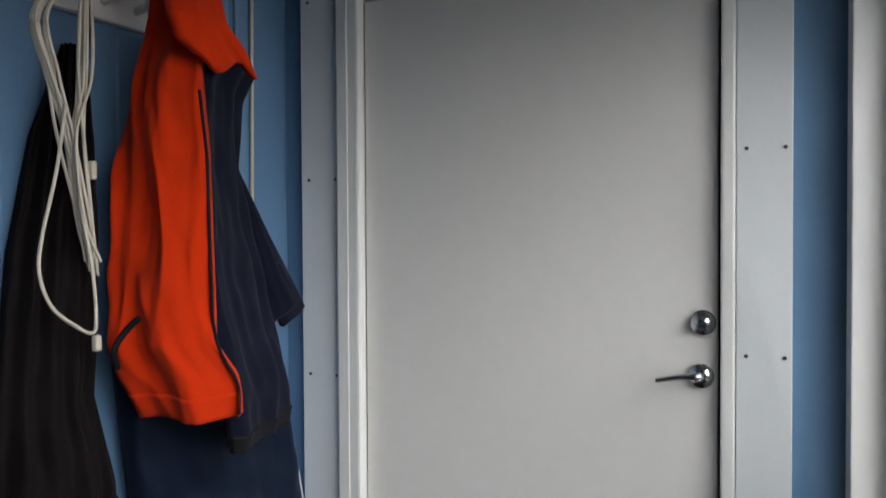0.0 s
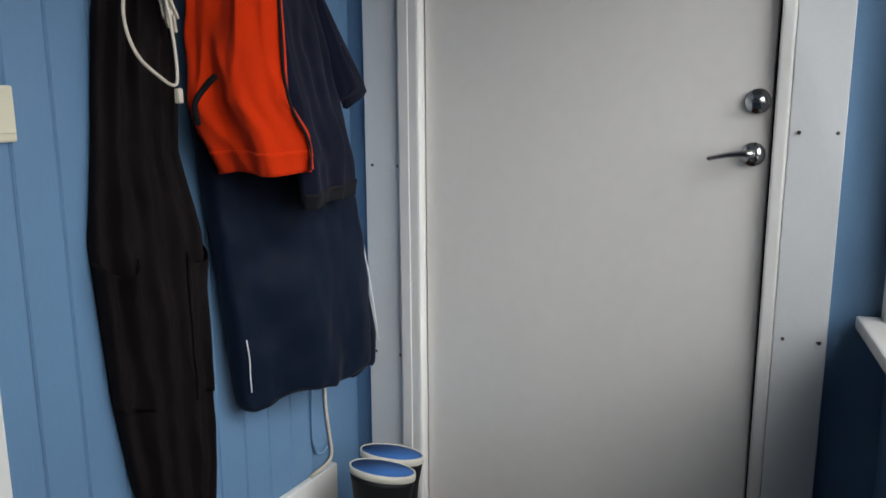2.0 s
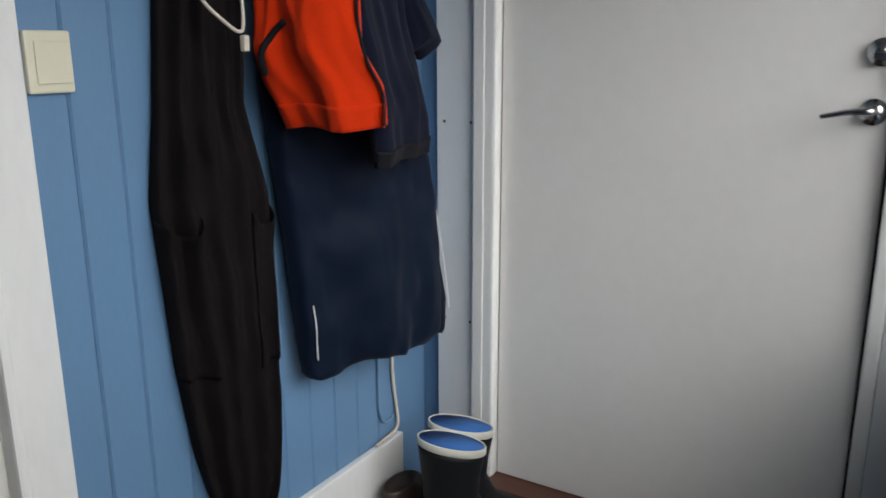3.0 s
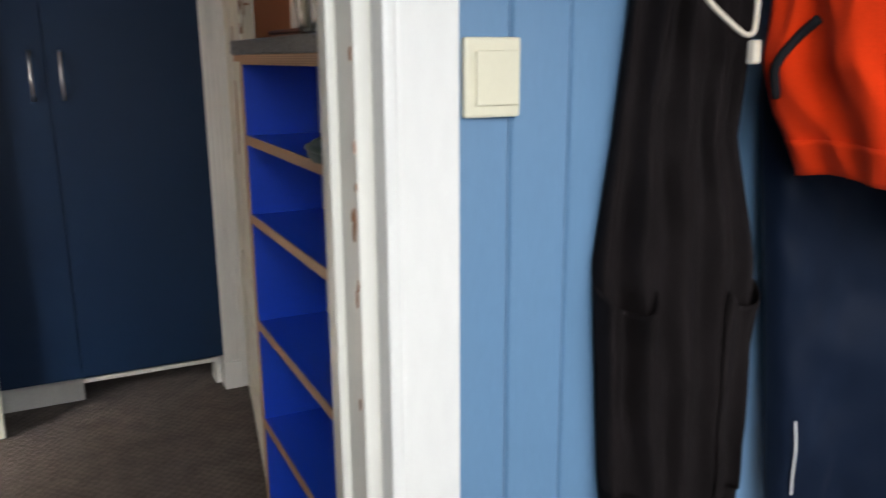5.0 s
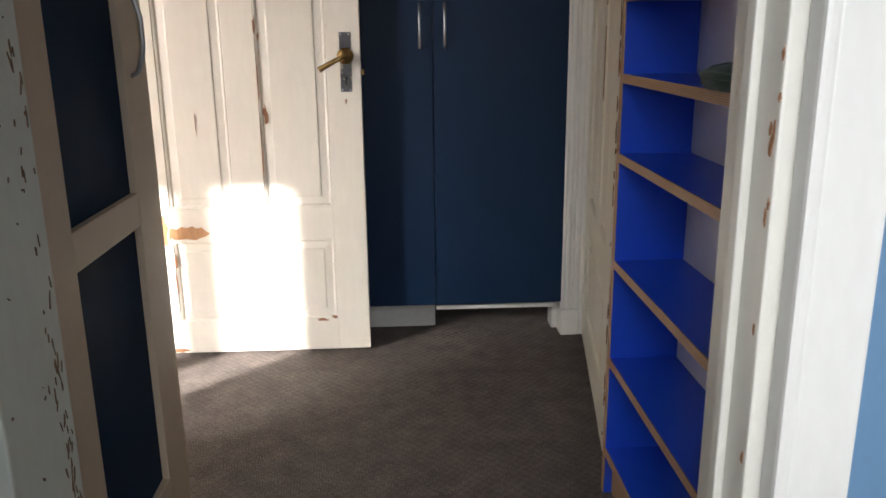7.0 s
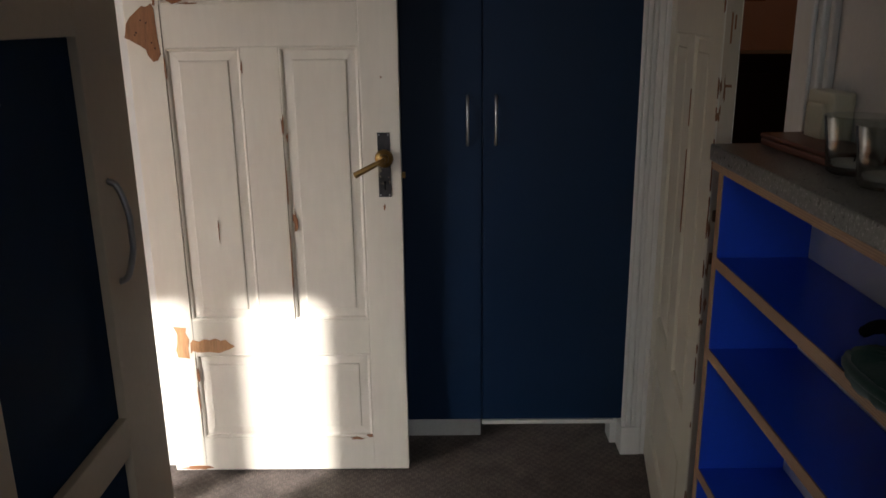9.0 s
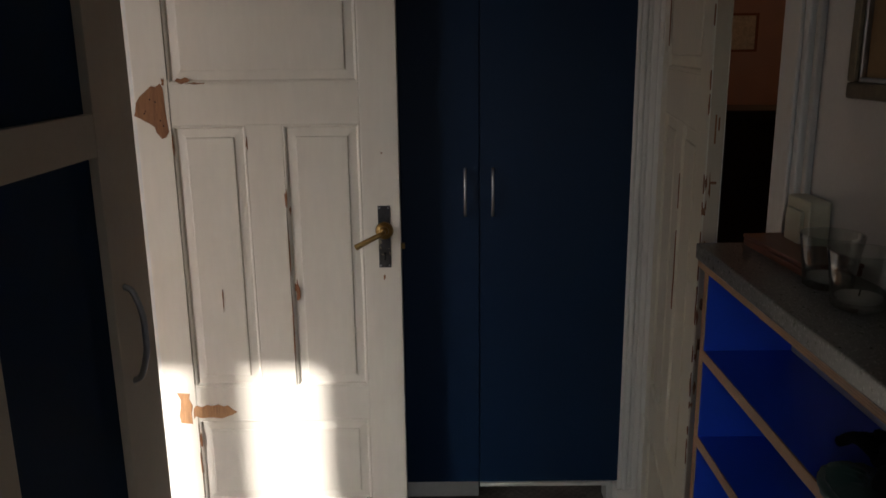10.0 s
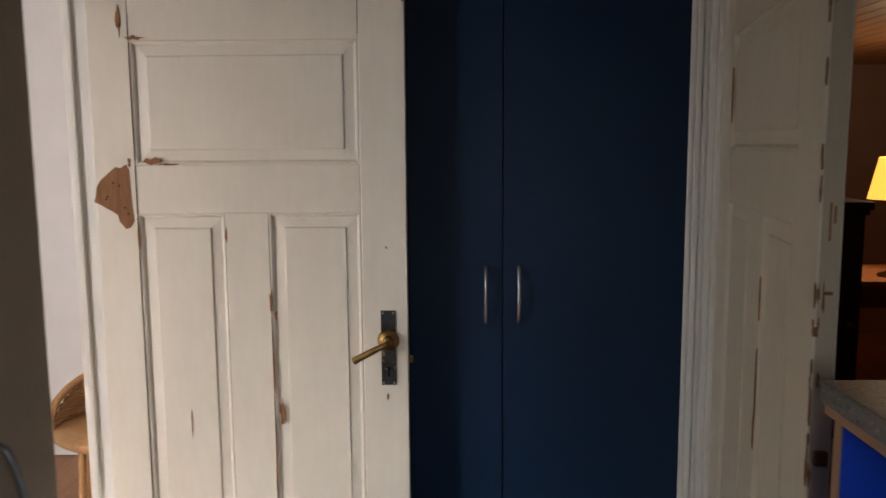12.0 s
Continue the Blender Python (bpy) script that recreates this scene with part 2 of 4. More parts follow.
GROUND = material("outdoor_ground", (0.10, 0.10, 0.07), 0.95, vary=0.3)
SUNBLOCK = material("sun_block_grey", (0.38, 0.36, 0.33), 0.9, vary=0.12)
PANE = glass("window_glass")
TUMBLER = thin_glass("tumbler_glass")
SHADE = material("pleated_shade", (0.75, 0.42, 0.10), 0.8, vary=0.08)
SHADE.node_tree.nodes["Principled BSDF"].inputs["Emission Color"].default_value = (1.0, 0.42, 0.06, 1)
SHADE.node_tree.nodes["Principled BSDF"].inputs["Emission Strength"].default_value = 0.55


# ---- builders ----
def part(name, bm, mat, parent=None, label="", smooth=False):
    bmesh.ops.recalc_face_normals(bm, faces=bm.faces)
    me = bpy.data.meshes.new(name)
    bm.to_mesh(me)
    bm.free()
    me.materials.append(mat)
    if smooth:
        me.polygons.foreach_set("use_smooth", [True] * len(me.polygons))
    ob = new(name, me)
    if parent:
        ob.parent = parent
    if label:
        tagged(ob, label)
    return ob


def thing(name, label, category, m=None, group="", kind=""):
    ob = new(name)
    ob.empty_display_size = 0.1
    if m is not None:
        ob.matrix_basis = m
    return tagged(ob, label, category, group, kind)


def box(bm, x0, x1, y0, y1, z0, z1, bevel=0.0):
    r = bmesh.ops.create_cube(bm, size=1, matrix=Matrix.Translation(((x0 + x1) / 2, (y0 + y1) / 2, (z0 + z1) / 2)) @ Matrix.Diagonal((x1 - x0, y1 - y0, z1 - z0, 1)))
    if bevel:
        es = list({e for v in r["verts"] for e in v.link_edges})
        bmesh.ops.bevel(bm, geom=es, offset=bevel, segments=2, profile=0.6, affect='EDGES')
    return bm


def boxes(*rows, bevel=0.0):
    bm = bmesh.new()
    for r in rows:
        box(bm, *r, bevel=bevel)
    return bm


def disc(bm, at, axis, r, depth, seg=24, r2=None):
    q = Vector(axis).normalized().to_track_quat("Z", "Y").to_matrix().to_4x4()
    bmesh.ops.create_cone(bm, cap_ends=True, segments=seg, radius1=r, radius2=r if r2 is None else r2, depth=depth, matrix=Matrix.Translation(at) @ q)
    return bm


def smooth_path(pts, n=8):
    pts = [Vector(p) for p in pts]
    if len(pts) < 3:
        return pts
    out = []
    ext = [pts[0] * 2 - pts[1]] + pts + [pts[-1] * 2 - pts[-2]]
    for i in range(1, len(ext) - 2):
        a, b, c2, d = ext[i - 1:i + 3]
        for k in range(n):
            t = k / n
            out.append(0.5 * ((2 * b) + (c2 - a) * t + (2 * a - 5 * b + 4 * c2 - d) * t * t + (3 * b - a - 3 * c2 + d) * t ** 3))
    out.append(pts[-1])
    return out


def tube(bm, pts, r, seg=8, n=8, taper=None):
    path = smooth_path(pts, n)
    rings = []
    up = Vector((0.3, 0.2, 1))
    for i, p in enumerate(path):
        t = (path[min(i + 1, len(path) - 1)] - path[max(i - 1, 0)]).normalized()
        a = t.cross(up)
        if a.length < 1e-4:
            a = t.cross(Vector((1, 0, 0)))
        a.normalize()
        b = t.cross(a)
        rad = r if taper is None else r * (taper[0] + (taper[1] - taper[0]) * i / (len(path) - 1))
        rings.append([bm.verts.new(p + rad * (math.cos(2 * math.pi * k / seg) * a + math.sin(2 * math.pi * k / seg) * b)) for k in range(seg)])
    for u, v in zip(rings, rings[1:]):
        for k in range(seg):
            bm.faces.new((u[k], u[(k + 1) % seg], v[(k + 1) % seg], v[k]))
    bm.faces.new(rings[0])
    bm.faces.new(rings[-1][::-1])
    return bm


def loft(bm, rings, cap=True):
    vs = [[bm.verts.new(p) for p in r] for r in rings]
    n = len(vs[0])
    for u, v in zip(vs, vs[1:]):
        for k in range(n):
            bm.faces.new((u[k], u[(k + 1) % n], v[(k + 1) % n], v[k]))
    if cap:
        bm.faces.new(vs[0])
        bm.faces.new(vs[-1][::-1])
    return bm


def ellipse(cx, cy, z, rx, ry, n=24, tilt=0.0):
    return [(cx + rx * math.cos(2 * math.pi * k / n), cy + ry * math.sin(2 * math.pi * k / n), z + tilt * math.cos(2 * math.pi * k / n)) for k in range(n)]


def lathe(bm, cx, cy, profile, n=28):
    return loft(bm, [ellipse(cx, cy, z, r, r, n) for r, z in profile])


def flake(bm, m, rx, rz, seed, n=14, jag=0.35, lo=0.0, hi=2 * math.pi, depth=0.0012):
    """An irregular thin patch in the x-z plane of m, raised towards -y."""
    rnd = random.Random(seed)
    ring = []
    for k in range(n):
        a = lo + (hi - lo) * k / (n - (0 if hi - lo > 6 else 1))
        f = 1 + jag * (rnd.random() - 0.6)
        ring.append((rx * f * math.cos(a), rz * f * math.sin(a)))
    if hi - lo < 6:
        ring.append((0, 0))
    a = [bm.verts.new(m @ Vector((x, 0.001, z))) for x, z in ring]
    b = [bm.verts.new(m @ Vector((x, -depth, z))) for x, z in ring]
    k = len(a)
    for i in range(k):
        bm.faces.new((a[i], a[(i + 1) % k], b[(i + 1) % k], b[i]))
    bm.faces.new(b)
    return bm


class Cloth:
    """A hanging cloth between two edges given at several heights: rows of z, left x y, right x y, swell."""

    def __init__(self, rows, folds=4, deep=0.012, seed=1, side=1, wave=0.012, crease=0.004):
        rows = sorted(rows)
        self.a = np.array(rows, float)
        self.folds, self.deep, self.seed, self.side, self.wave, self.crease = folds, deep, seed, side, wave, crease

    def at(self, u, v, lift=0.0):
        z = self.a[0, 0] + (self.a[-1, 0] - self.a[0, 0]) * v
        lx, ly, rx, ry, sw = [float(np.interp(z, self.a[:, 0], self.a[:, k])) for k in range(1, 6)]
        ch = Vector((rx - lx, ry - ly, 0))
        nrm = Vector((ch.y, -ch.x, 0)).normalized() * self.side
        env = max(0.0, math.sin(math.pi * u)) ** 0.6
        wob = noise.noise(Vector((u * 3.1, z * 2.3, self.seed * 7.7)))
        f = math.cos(2 * math.pi * self.folds * (u + 0.04 * wob + 0.03 * math.sin(z * 5 + self.seed))) * (0.55 + 0.45 * noise.noise(Vector((u * 2, z * 1.7, self.seed + 3.3))))
        small = noise.noise(Vector((u * 9, z * 14, self.seed * 1.3))) * 0.45
        ridge = 1 - 2 * abs(noise.noise(Vector((u * 2.6 + z * 2.2, z * 3.4 - u * 1.1, self.seed * 3.1))))
        low = self.wave * math.sin(u * 9 + self.seed) * max(0.0, 1 - 6 * v)
        p = Vector((lx, ly, z + low)) + ch * u + nrm * (sw * env + (self.deep * (f + small) + self.crease * (ridge - 0.6)) * min(1, 4 * env) + lift)
        return p

    def mesh(self, u0=0.0, u1=1.0, v0=0.0, v1=1.0, nu=44, nv=56, lift=0.0, thick=0.012, hem=None, flare=0.0):
        bm = bmesh.new()
        fr, bk = [], []
        for j in range(nv + 1):
            row, rowb = [], []
            for i in range(nu + 1):
                u = u0 + (u1 - u0) * i / nu
                top = v1 if hem is None else v1 + hem(i / nu)
                v = v0 + (top - v0) * j / nv
                fl_ = lift + flare * (j / nv) ** 5 * math.sin(math.pi * i / nu) ** 0.5
                p = self.at(u, v, fl_)
                q = self.at(u, v, fl_ - thick)
                row.append(bm.verts.new(p))
                rowb.append(bm.verts.new(q))
            fr.append(row)
            bk.append(rowb)
        for j in range(nv):
            for i in range(nu):
                bm.faces.new((fr[j][i], fr[j][i + 1], fr[j + 1][i + 1], fr[j + 1][i]))
                bm.faces.new((bk[j][i], bk[j + 1][i], bk[j + 1][i + 1], bk[j][i + 1]))
        for j in range(nv):
            for i in (0, nu):
                bm.faces.new((fr[j][i], fr[j + 1][i], bk[j + 1][i], bk[j][i]))
        for i in range(nu):
            for j in (0, nv):
                bm.faces.new((fr[j][i], fr[j][i + 1], bk[j][i + 1], bk[j][i]))
        return bm

# ---- the large structure ----
HC = 2.32


def structure(name, bm, mat, label="", smooth=False):
    return tagged(part(name, bm, mat, smooth=smooth), label, kind="structure")


structure("ground", boxes((-60, 60, -60, 60, -0.6, -0.5)), GROUND, "outdoor ground around the house")
# Unseen wall, added only to block direct sun from the entry window.
structure("sun_block_wall", boxes((-5.4, 4, -3.6, -3.0, -0.5, 4.2)), SUNBLOCK, "unseen wall added to keep the sun out of the entry window")

# entry room
structure("floor_entry", boxes((-0.87, 1.95, -1.2, 1.06, -0.16, -0.036)), GROUT, "grey grout bed of the entry floor")
entry = bpy.data.objects["floor_entry"]
east_wall = structure("wall_east", boxes((1.83, 1.95, -0.9, -0.02, -0.1, HC), (1.83, 1.95, 0.93, 1.17, -0.1, HC), (1.83, 1.95, -0.02, 0.93, 1.975, HC)), BLUE_PLAIN, "light blue painted entry wall")
wall_north = structure("wall_north", boxes((-0.85, -0.29, 1.062, 1.17, -0.1, HC), (0.70, 1.598, 1.062, 1.17, -0.1, HC), (-0.29, 0.70, 1.062, 1.17, 1.97, HC)), PLASTER, "partition clad with light blue boards")
structure("wall_corner", boxes((1.598, 1.829, 1.115, 1.17, -0.1, HC), (1.598, 1.602, 1.0505, 1.115, -0.1, HC)), BLUE_PLAIN, "plain light blue recess beside the front door")
structure("wall_west", boxes((-0.87, -0.75, -1.2, 1.062, -0.1, HC)), BLUE_PLAIN, "light blue painted end wall")
structure("ceiling_entry", boxes((-0.87, 1.95, -1.2, 1.06, HC, HC + 0.08)), CEIL)

south = pose(1.83, -0.245, 0, 0, 0, 190)   # local x runs west along the wall, local y runs outwards
def at_south(ob):
    ob.matrix_basis = south
    return ob
at_south(structure("wall_south", boxes((-0.15, 2.85, 0.0, 0.14, -0.1, 0.66), (-0.15, 2.85, 0.0, 0.14, 2.02, HC), (-0.15, 0.03, 0.002, 0.14, 0.66, 2.02), (2.22, 2.85, 0.0, 0.14, 0.66, 2.02)), BLUE_PLAIN, "light blue window wall"))
win = at_south(tagged(part("window_1", boxes((0.03, 0.085, 0.045, 0.11, 0.69, 2.0), (2.16, 2.22, 0.045, 0.11, 0.69, 2.0), (0.085, 2.16, 0.045, 0.11, 1.95, 2.0), (0.085, 2.16, 0.045, 0.11, 0.69, 0.74), (1.10, 1.15, 0.047, 0.108, 0.74, 1.95), bevel=0.004), WHITE), "white timber window of the entry", "window", kind="structure"))
part("window_sill", boxes((0.0, 2.3, -0.068, 0.12, 0.662, 0.69), bevel=0.005), WHITE, win)
part("window_casing", boxes((0.008, 0.05, -0.022, 0.045, 0.69, 2.08), (2.20, 2.28, -0.018, 0.0, 0.69, 2.08), (0.05, 2.20, -0.018, 0.0, 2.0, 2.08), bevel=0.004), WHITE, win)
for x0, x1 in ((0.085, 1.10), (1.15, 2.16)):
    g = part("pane", boxes((x0, x1, 0.074, 0.079, 0.74, 1.95)), PANE, win)
    g.visible_shadow = False

# front door
structure("trim", boxes((1.79, 1.86, 0.874, 0.94, -0.03, 1.98), (1.80, 1.86, -0.018, 0.012, -0.03, 1.98), (1.795, 1.86, 0.012, 0.874, 1.923, 1.98), bevel=0.006), WHITE, "white moulded frame of the front door")
structure("trim", boxes((1.787, 1.80, 0.903, 0.934, -0.03, 1.975), bevel=0.003), WHITE, "flat bead on the front door frame")
for nm, y0, y1, z0, z1, scr in (("board_casing", 0.941, 1.050, 0.0, 2.09, [(y, z) for z in (1.93, 1.472, 0.967, 0.434, 0.06) for y in (1.027, 0.947)]), ("board_casing", -0.127, -0.019, -0.03, 2.09, [(y, z) for z in (1.505, 1.075, 0.622, 0.16) for y in (-0.039, -0.113)]), ("board_casing", -0.019, 0.941, 1.981, 2.09, [(0.15, 2.04), (0.5, 2.04), (0.8, 2.04)])):
    cb = tagged(part(nm, boxes((1.803, 1.829, y0, y1, z0, z1), bevel=0.002), BOARDWHITE), "grey-white faced board screwed beside the front door", "door casing", kind="structure")
    for y, z in scr:
        part("screw", disc(bmesh.new(), (1.8025, y, z), (1, 0, 0), 0.0042, 0.003, 10), SCREW, cb)
door1 = tagged(part("door_1", boxes((1.822, 1.865, 0.0185, 0.870, 0.0, 1.918), bevel=0.003), DOORWHITE), "plain off-white front door with faint scuffs", "door", kind="structure")
hs = part("handle_rose", disc(bmesh.new(), (1.817, 0.050, 1.026), (1, 0, 0), 0.026, 0.010, 28, 0.024), CHROME, door1, "round chrome rose", True)
bm = bmesh.new()
tube(bm, [(1.815, 0.050, 1.028), (1.785, 0.050, 1.029), (1.774, 0.062, 1.029), (1.773, 0.095, 1.026), (1.776, 0.14, 1.016)], 0.0095, 10, 8, (1.15, 0.55))
part("lever", bm, CHROME, hs, "chrome lever", True)
lk = part("lock", disc(disc(bmesh.new(), (1.818, 0.047, 1.140), (1, 0, 0), 0.027, 0.010, 28, 0.025), (1.811, 0.047, 1.140), (1, 0, 0), 0.020, 0.008, 24, 0.018), CHROME, door1, "round chrome lock", True)
part("thumb_turn", boxes((1.795, 1.81, 0.034, 0.062, 1.124, 1.143), bevel=0.005), CHROME, lk)
# Black strips set into both door gaps, standing in for their shade.
part("gap_shade_strip", boxes((1.835, 1.862, 0.0125, 0.018, 0.0, 1.92), (1.845, 1.862, 0.8705, 0.8735, 0.0, 1.92)), BLACKTRIM, door1, "black strip added to make the door gap dark")
structure("threshold", boxes((1.745, 1.87, -0.02, 0.93, -0.035, -0.002), bevel=0.005), DARKWOOD, "red-brown wooden door threshold")
structure("baseboard", boxes((0.71, 1.598, 1.030, 1.0495, -0.034, 0.178), bevel=0.004), WHITE, "white painted skirting board")

# doorway between entry and hall
jamb = structure("door_frame", boxes((0.578, 0.70, 1.052, 1.128, -0.03, 1.97), (0.590, 0.70, 1.128, 1.215, 0.0, 1.97), (-0.29, 0.578, 1.052, 1.215, 1.94, 1.97), bevel=0.004), WORN, "chipped white jamb of the inner doorway")
part("door_stop", boxes((0.566, 0.578, 1.105, 1.128, -0.03, 1.94), bevel=0.003), WORN, jamb)
bm = bmesh.new()
for k, (y, z, w_, h) in enumerate(((1.064, 0.968, 0.0042, 0.010), (1.068, 0.984, 0.0025, 0.007), (1.060, 0.980, 0.0015, 0.012), (1.062, 0.890, 0.0018, 0.012), (1.057, 0.905, 0.0018, 0.006), (1.056, 1.062, 0.0018, 0.006), (1.055, 1.019, 0.0016, 0.005), (1.060, 1.16, 0.002, 0.008), (1.058, 1.24, 0.0016, 0.005), (1.063, 0.76, 0.0016, 0.006), (1.061, 0.60, 0.002, 0.008), (1.066, 0.47, 0.0016, 0.005))):
    flake(bm, pose(0.5778, y, z, 0, 0, -90), w_, h, 80 + k, 14, 0.8)
part("paint_chips", bm, OLDWOOD, jamb, "chips of bare brown wood")
cas = structure("casing", boxes((0.614, 0.690, 1.024, 1.0495, -0.03, 2.06), bevel=0.005), WHITE, "white painted door casing")
part("bead", boxes((0.596, 0.6135, 1.014, 1.0495, -0.03, 2.06), bevel=0.006), WHITE, cas)
part("casing_head", boxes((-0.31, 0.5955, 1.024, 1.0495, 1.98, 2.06), bevel=0.005), WHITE, cas)
part("casing_board", boxes((-0.40, -0.3105, 1.024, 1.0495, -0.03, 2.06), bevel=0.005), WHITE, cas)
peel = structure("door_frame_left", boxes((-0.31, -0.255, 1.052, 1.2235, -0.03, 1.94), bevel=0.004), PEEL, "old jamb with cracked and peeling white paint")
bm = bmesh.new()
rnd = random.Random(12)
for k in range(90):
    z = rnd.uniform(0.05, 1.10) if k % 3 else rnd.uniform(0.45, 0.78)
    near = rnd.random() ** 2.2
    y = 1.212 - 0.040 * near - (0.018 if 0.5 < z < 0.75 else 0.0) * rnd.random()
    flake(bm, pose(-0.2548, y, z, 0, rnd.uniform(-20, 20), 90), rnd.uniform(0.0005, 0.0014), rnd.uniform(0.003, 0.012), 600 + k, 10, 0.95)
for k in range(26):
    flake(bm, pose(-0.2548, rnd.uniform(1.06, 1.20), rnd.uniform(0.1, 1.3), 0, rnd.uniform(-80, 80), 90), rnd.uniform(0.0006, 0.0016), rnd.uniform(0.001, 0.004), 800 + k, 8, 0.9)
part("paint_cracks", bm, DARKCRACK, peel, "dark cracks where the paint lifts")
structure("threshold_inner", boxes((-0.255, 0.578, 1.052, 1.19, -0.1, 0.004), bevel=0.004), DARKWOOD, "worn inner threshold")

# hall
structure("floor", boxes((-0.79, 0.92, 1.19, 3.62, -0.1, 0.0)), CARPET, "grey-brown ribbed loop carpet")
structure("wall_hall_left", boxes((-0.765, -0.72, 1.17, 1.99, 0, HC), (-0.765, -0.72, 2.965, 3.62, 0, HC), (-0.765, -0.72, 1.99, 2.965, 1.90, HC)), PLASTER, "white hall wall")
structure("wall_hall_right", boxes((0.82, 0.93, 1.17, 2.06, 0, HC), (0.82, 0.93, 3.0, 3.62, 0, HC), (0.82, 0.93, 2.06, 3.0, 1.90, HC)), PLASTER, "white hall wall")
structure("wall_hall_end", boxes((-0.84, 0.93, 3.56, 3.68, 0, HC)), PLASTER, "white end wall behind the wardrobe")
structure("ceiling", boxes((-0.84, 0.93, 1.17, 3.62, HC, HC + 0.08)), CEIL)
structure("door_frame_parlour", boxes((-0.772, -0.70, 2.938, 2.966, 0, 1.90), (-0.758, -0.744, 2.926, 2.938, 0, 1.875), (-0.772, -0.70, 1.985, 2.01, 0, 1.90), (-0.772, -0.70, 2.01, 2.938, 1.875, 1.90), (-0.72, -0.703, 2.966, 2.985, 0, 1.97), (-0.72, -0.703, 1.93, 1.985, 0, 1.97), bevel=0.003), WHITE, "white door frame of the bright parlour")
bm = boxes((0.80, 0.8195, 1.958, 2.058, 0, 1.97), (0.792, 0.80, 1.975, 2.045, 0, 1.97), (0.82, 0.935, 2.06, 2.078, 0, 1.90), (0.82, 0.935, 2.985, 3.0, 0, 1.90), (0.82, 0.935, 2.078, 2.985, 1.88, 1.90), bevel=0.004)
structure("door_frame_back_room", bm, WHITE, "white door frame of the dim back room")
structure("trim", boxes((0.808, 0.8195, 1.936, 1.952, 1.195, HC), bevel=0.003), PLINTHPAINT, "grey-painted cable cover beside the door casing")
flc = structure("fluted_casing", boxes((0.757, 0.8195, 2.996, 3.06, 0.10, HC), bevel=0.003), WHITE, "white fluted casing beside the wardrobe")
for x0, x1, y0 in ((0.757, 0.767, 2.989), (0.769, 0.783, 2.986), (0.787, 0.799, 2.991), (0.802, 0.8195, 2.987)):
    part("flute", boxes((x0, x1, y0, 2.9955, 0.10, HC), bevel=0.0025), WHITE, flc)
part("plinth_block", boxes((0.755, 0.8195, 2.983, 3.06, 0, 0.0995), bevel=0.003), WHITE, flc)

# back room
structure("floor_back_room", boxes((0.93, 4.6, 1.18, 7.4, -0.1, -0.004)), PINE, "dark stained board floor")
structure("wall_back_room", boxes((0.93, 4.6, 7.2, 7.32, 0, 2.2), (4.6, 4.72, 1.18, 7.32, 0, 2.2), (0.93, 4.6, 1.18, 1.30, 0, 2.2), (0.81, 0.93, 3.68, 7.32, 0, 2.2)), PINK, "dusty pink wall")
bm = boxes((0.93, 4.6, 1.3, 7.2, 2.09, 2.15))
for k in range(36):
    box(bm, 0.93 + k * 0.102, 0.93 + k * 0.102 + 0.099, 1.3, 7.2, 2.075, 2.09, 0.003)
structure("ceiling_back_room", bm, PINE, "stained pine board ceiling")

# parlour
structure("floor_parlour", boxes((-4.4, -0.79, 0.1, 4.8, -0.1, -0.004)), PINE, "pine board floor")
wpar = structure("wall_parlour", boxes((-4.4, -0.79, 4.7, 4.82, 0, HC)), ROOMWHITE, "bright white parlour wall")
for b_ in ((-4.52, -4.4, 0.15, 4.82, 0, HC), (-0.805, -0.79, 3.62, 4.7, 0, HC), (-2.79, -0.87, 0.15, 0.30, 0, HC), (-4.4, -3.95, 0.15, 0.30, 0, HC), (-3.95, -2.79, 0.15, 0.30, 0, 0.80), (-3.95, -2.79, 0.15, 0.30, 1.98, HC)):
    part("wall_section", boxes(b_), ROOMWHITE, wpar)
structure("ceiling_parlour", boxes((-4.4, -0.79, 0.1, 4.8, HC, HC + 0.08)), CEIL)
w2 = tagged(part("window_2", boxes((-2.83, -2.79, 0.17, 0.225, 0.80, 1.98), (-3.95, -3.90, 0.17, 0.225, 0.80, 1.98), (-3.27, -3.165, 0.17, 0.225, 0.85, 1.98), (-3.90, -2.83, 0.17, 0.225, 0.80, 0.85), bevel=0.003), WHITE), "white timber parlour window", "window", kind="structure")
for x0, x1 in ((-3.90, -3.27), (-3.165, -2.83)):
    g = part("pane", boxes((x0, x1, 0.196, 0.20, 0.85, 1.98)), PANE, w2)
    g.visible_shadow = False


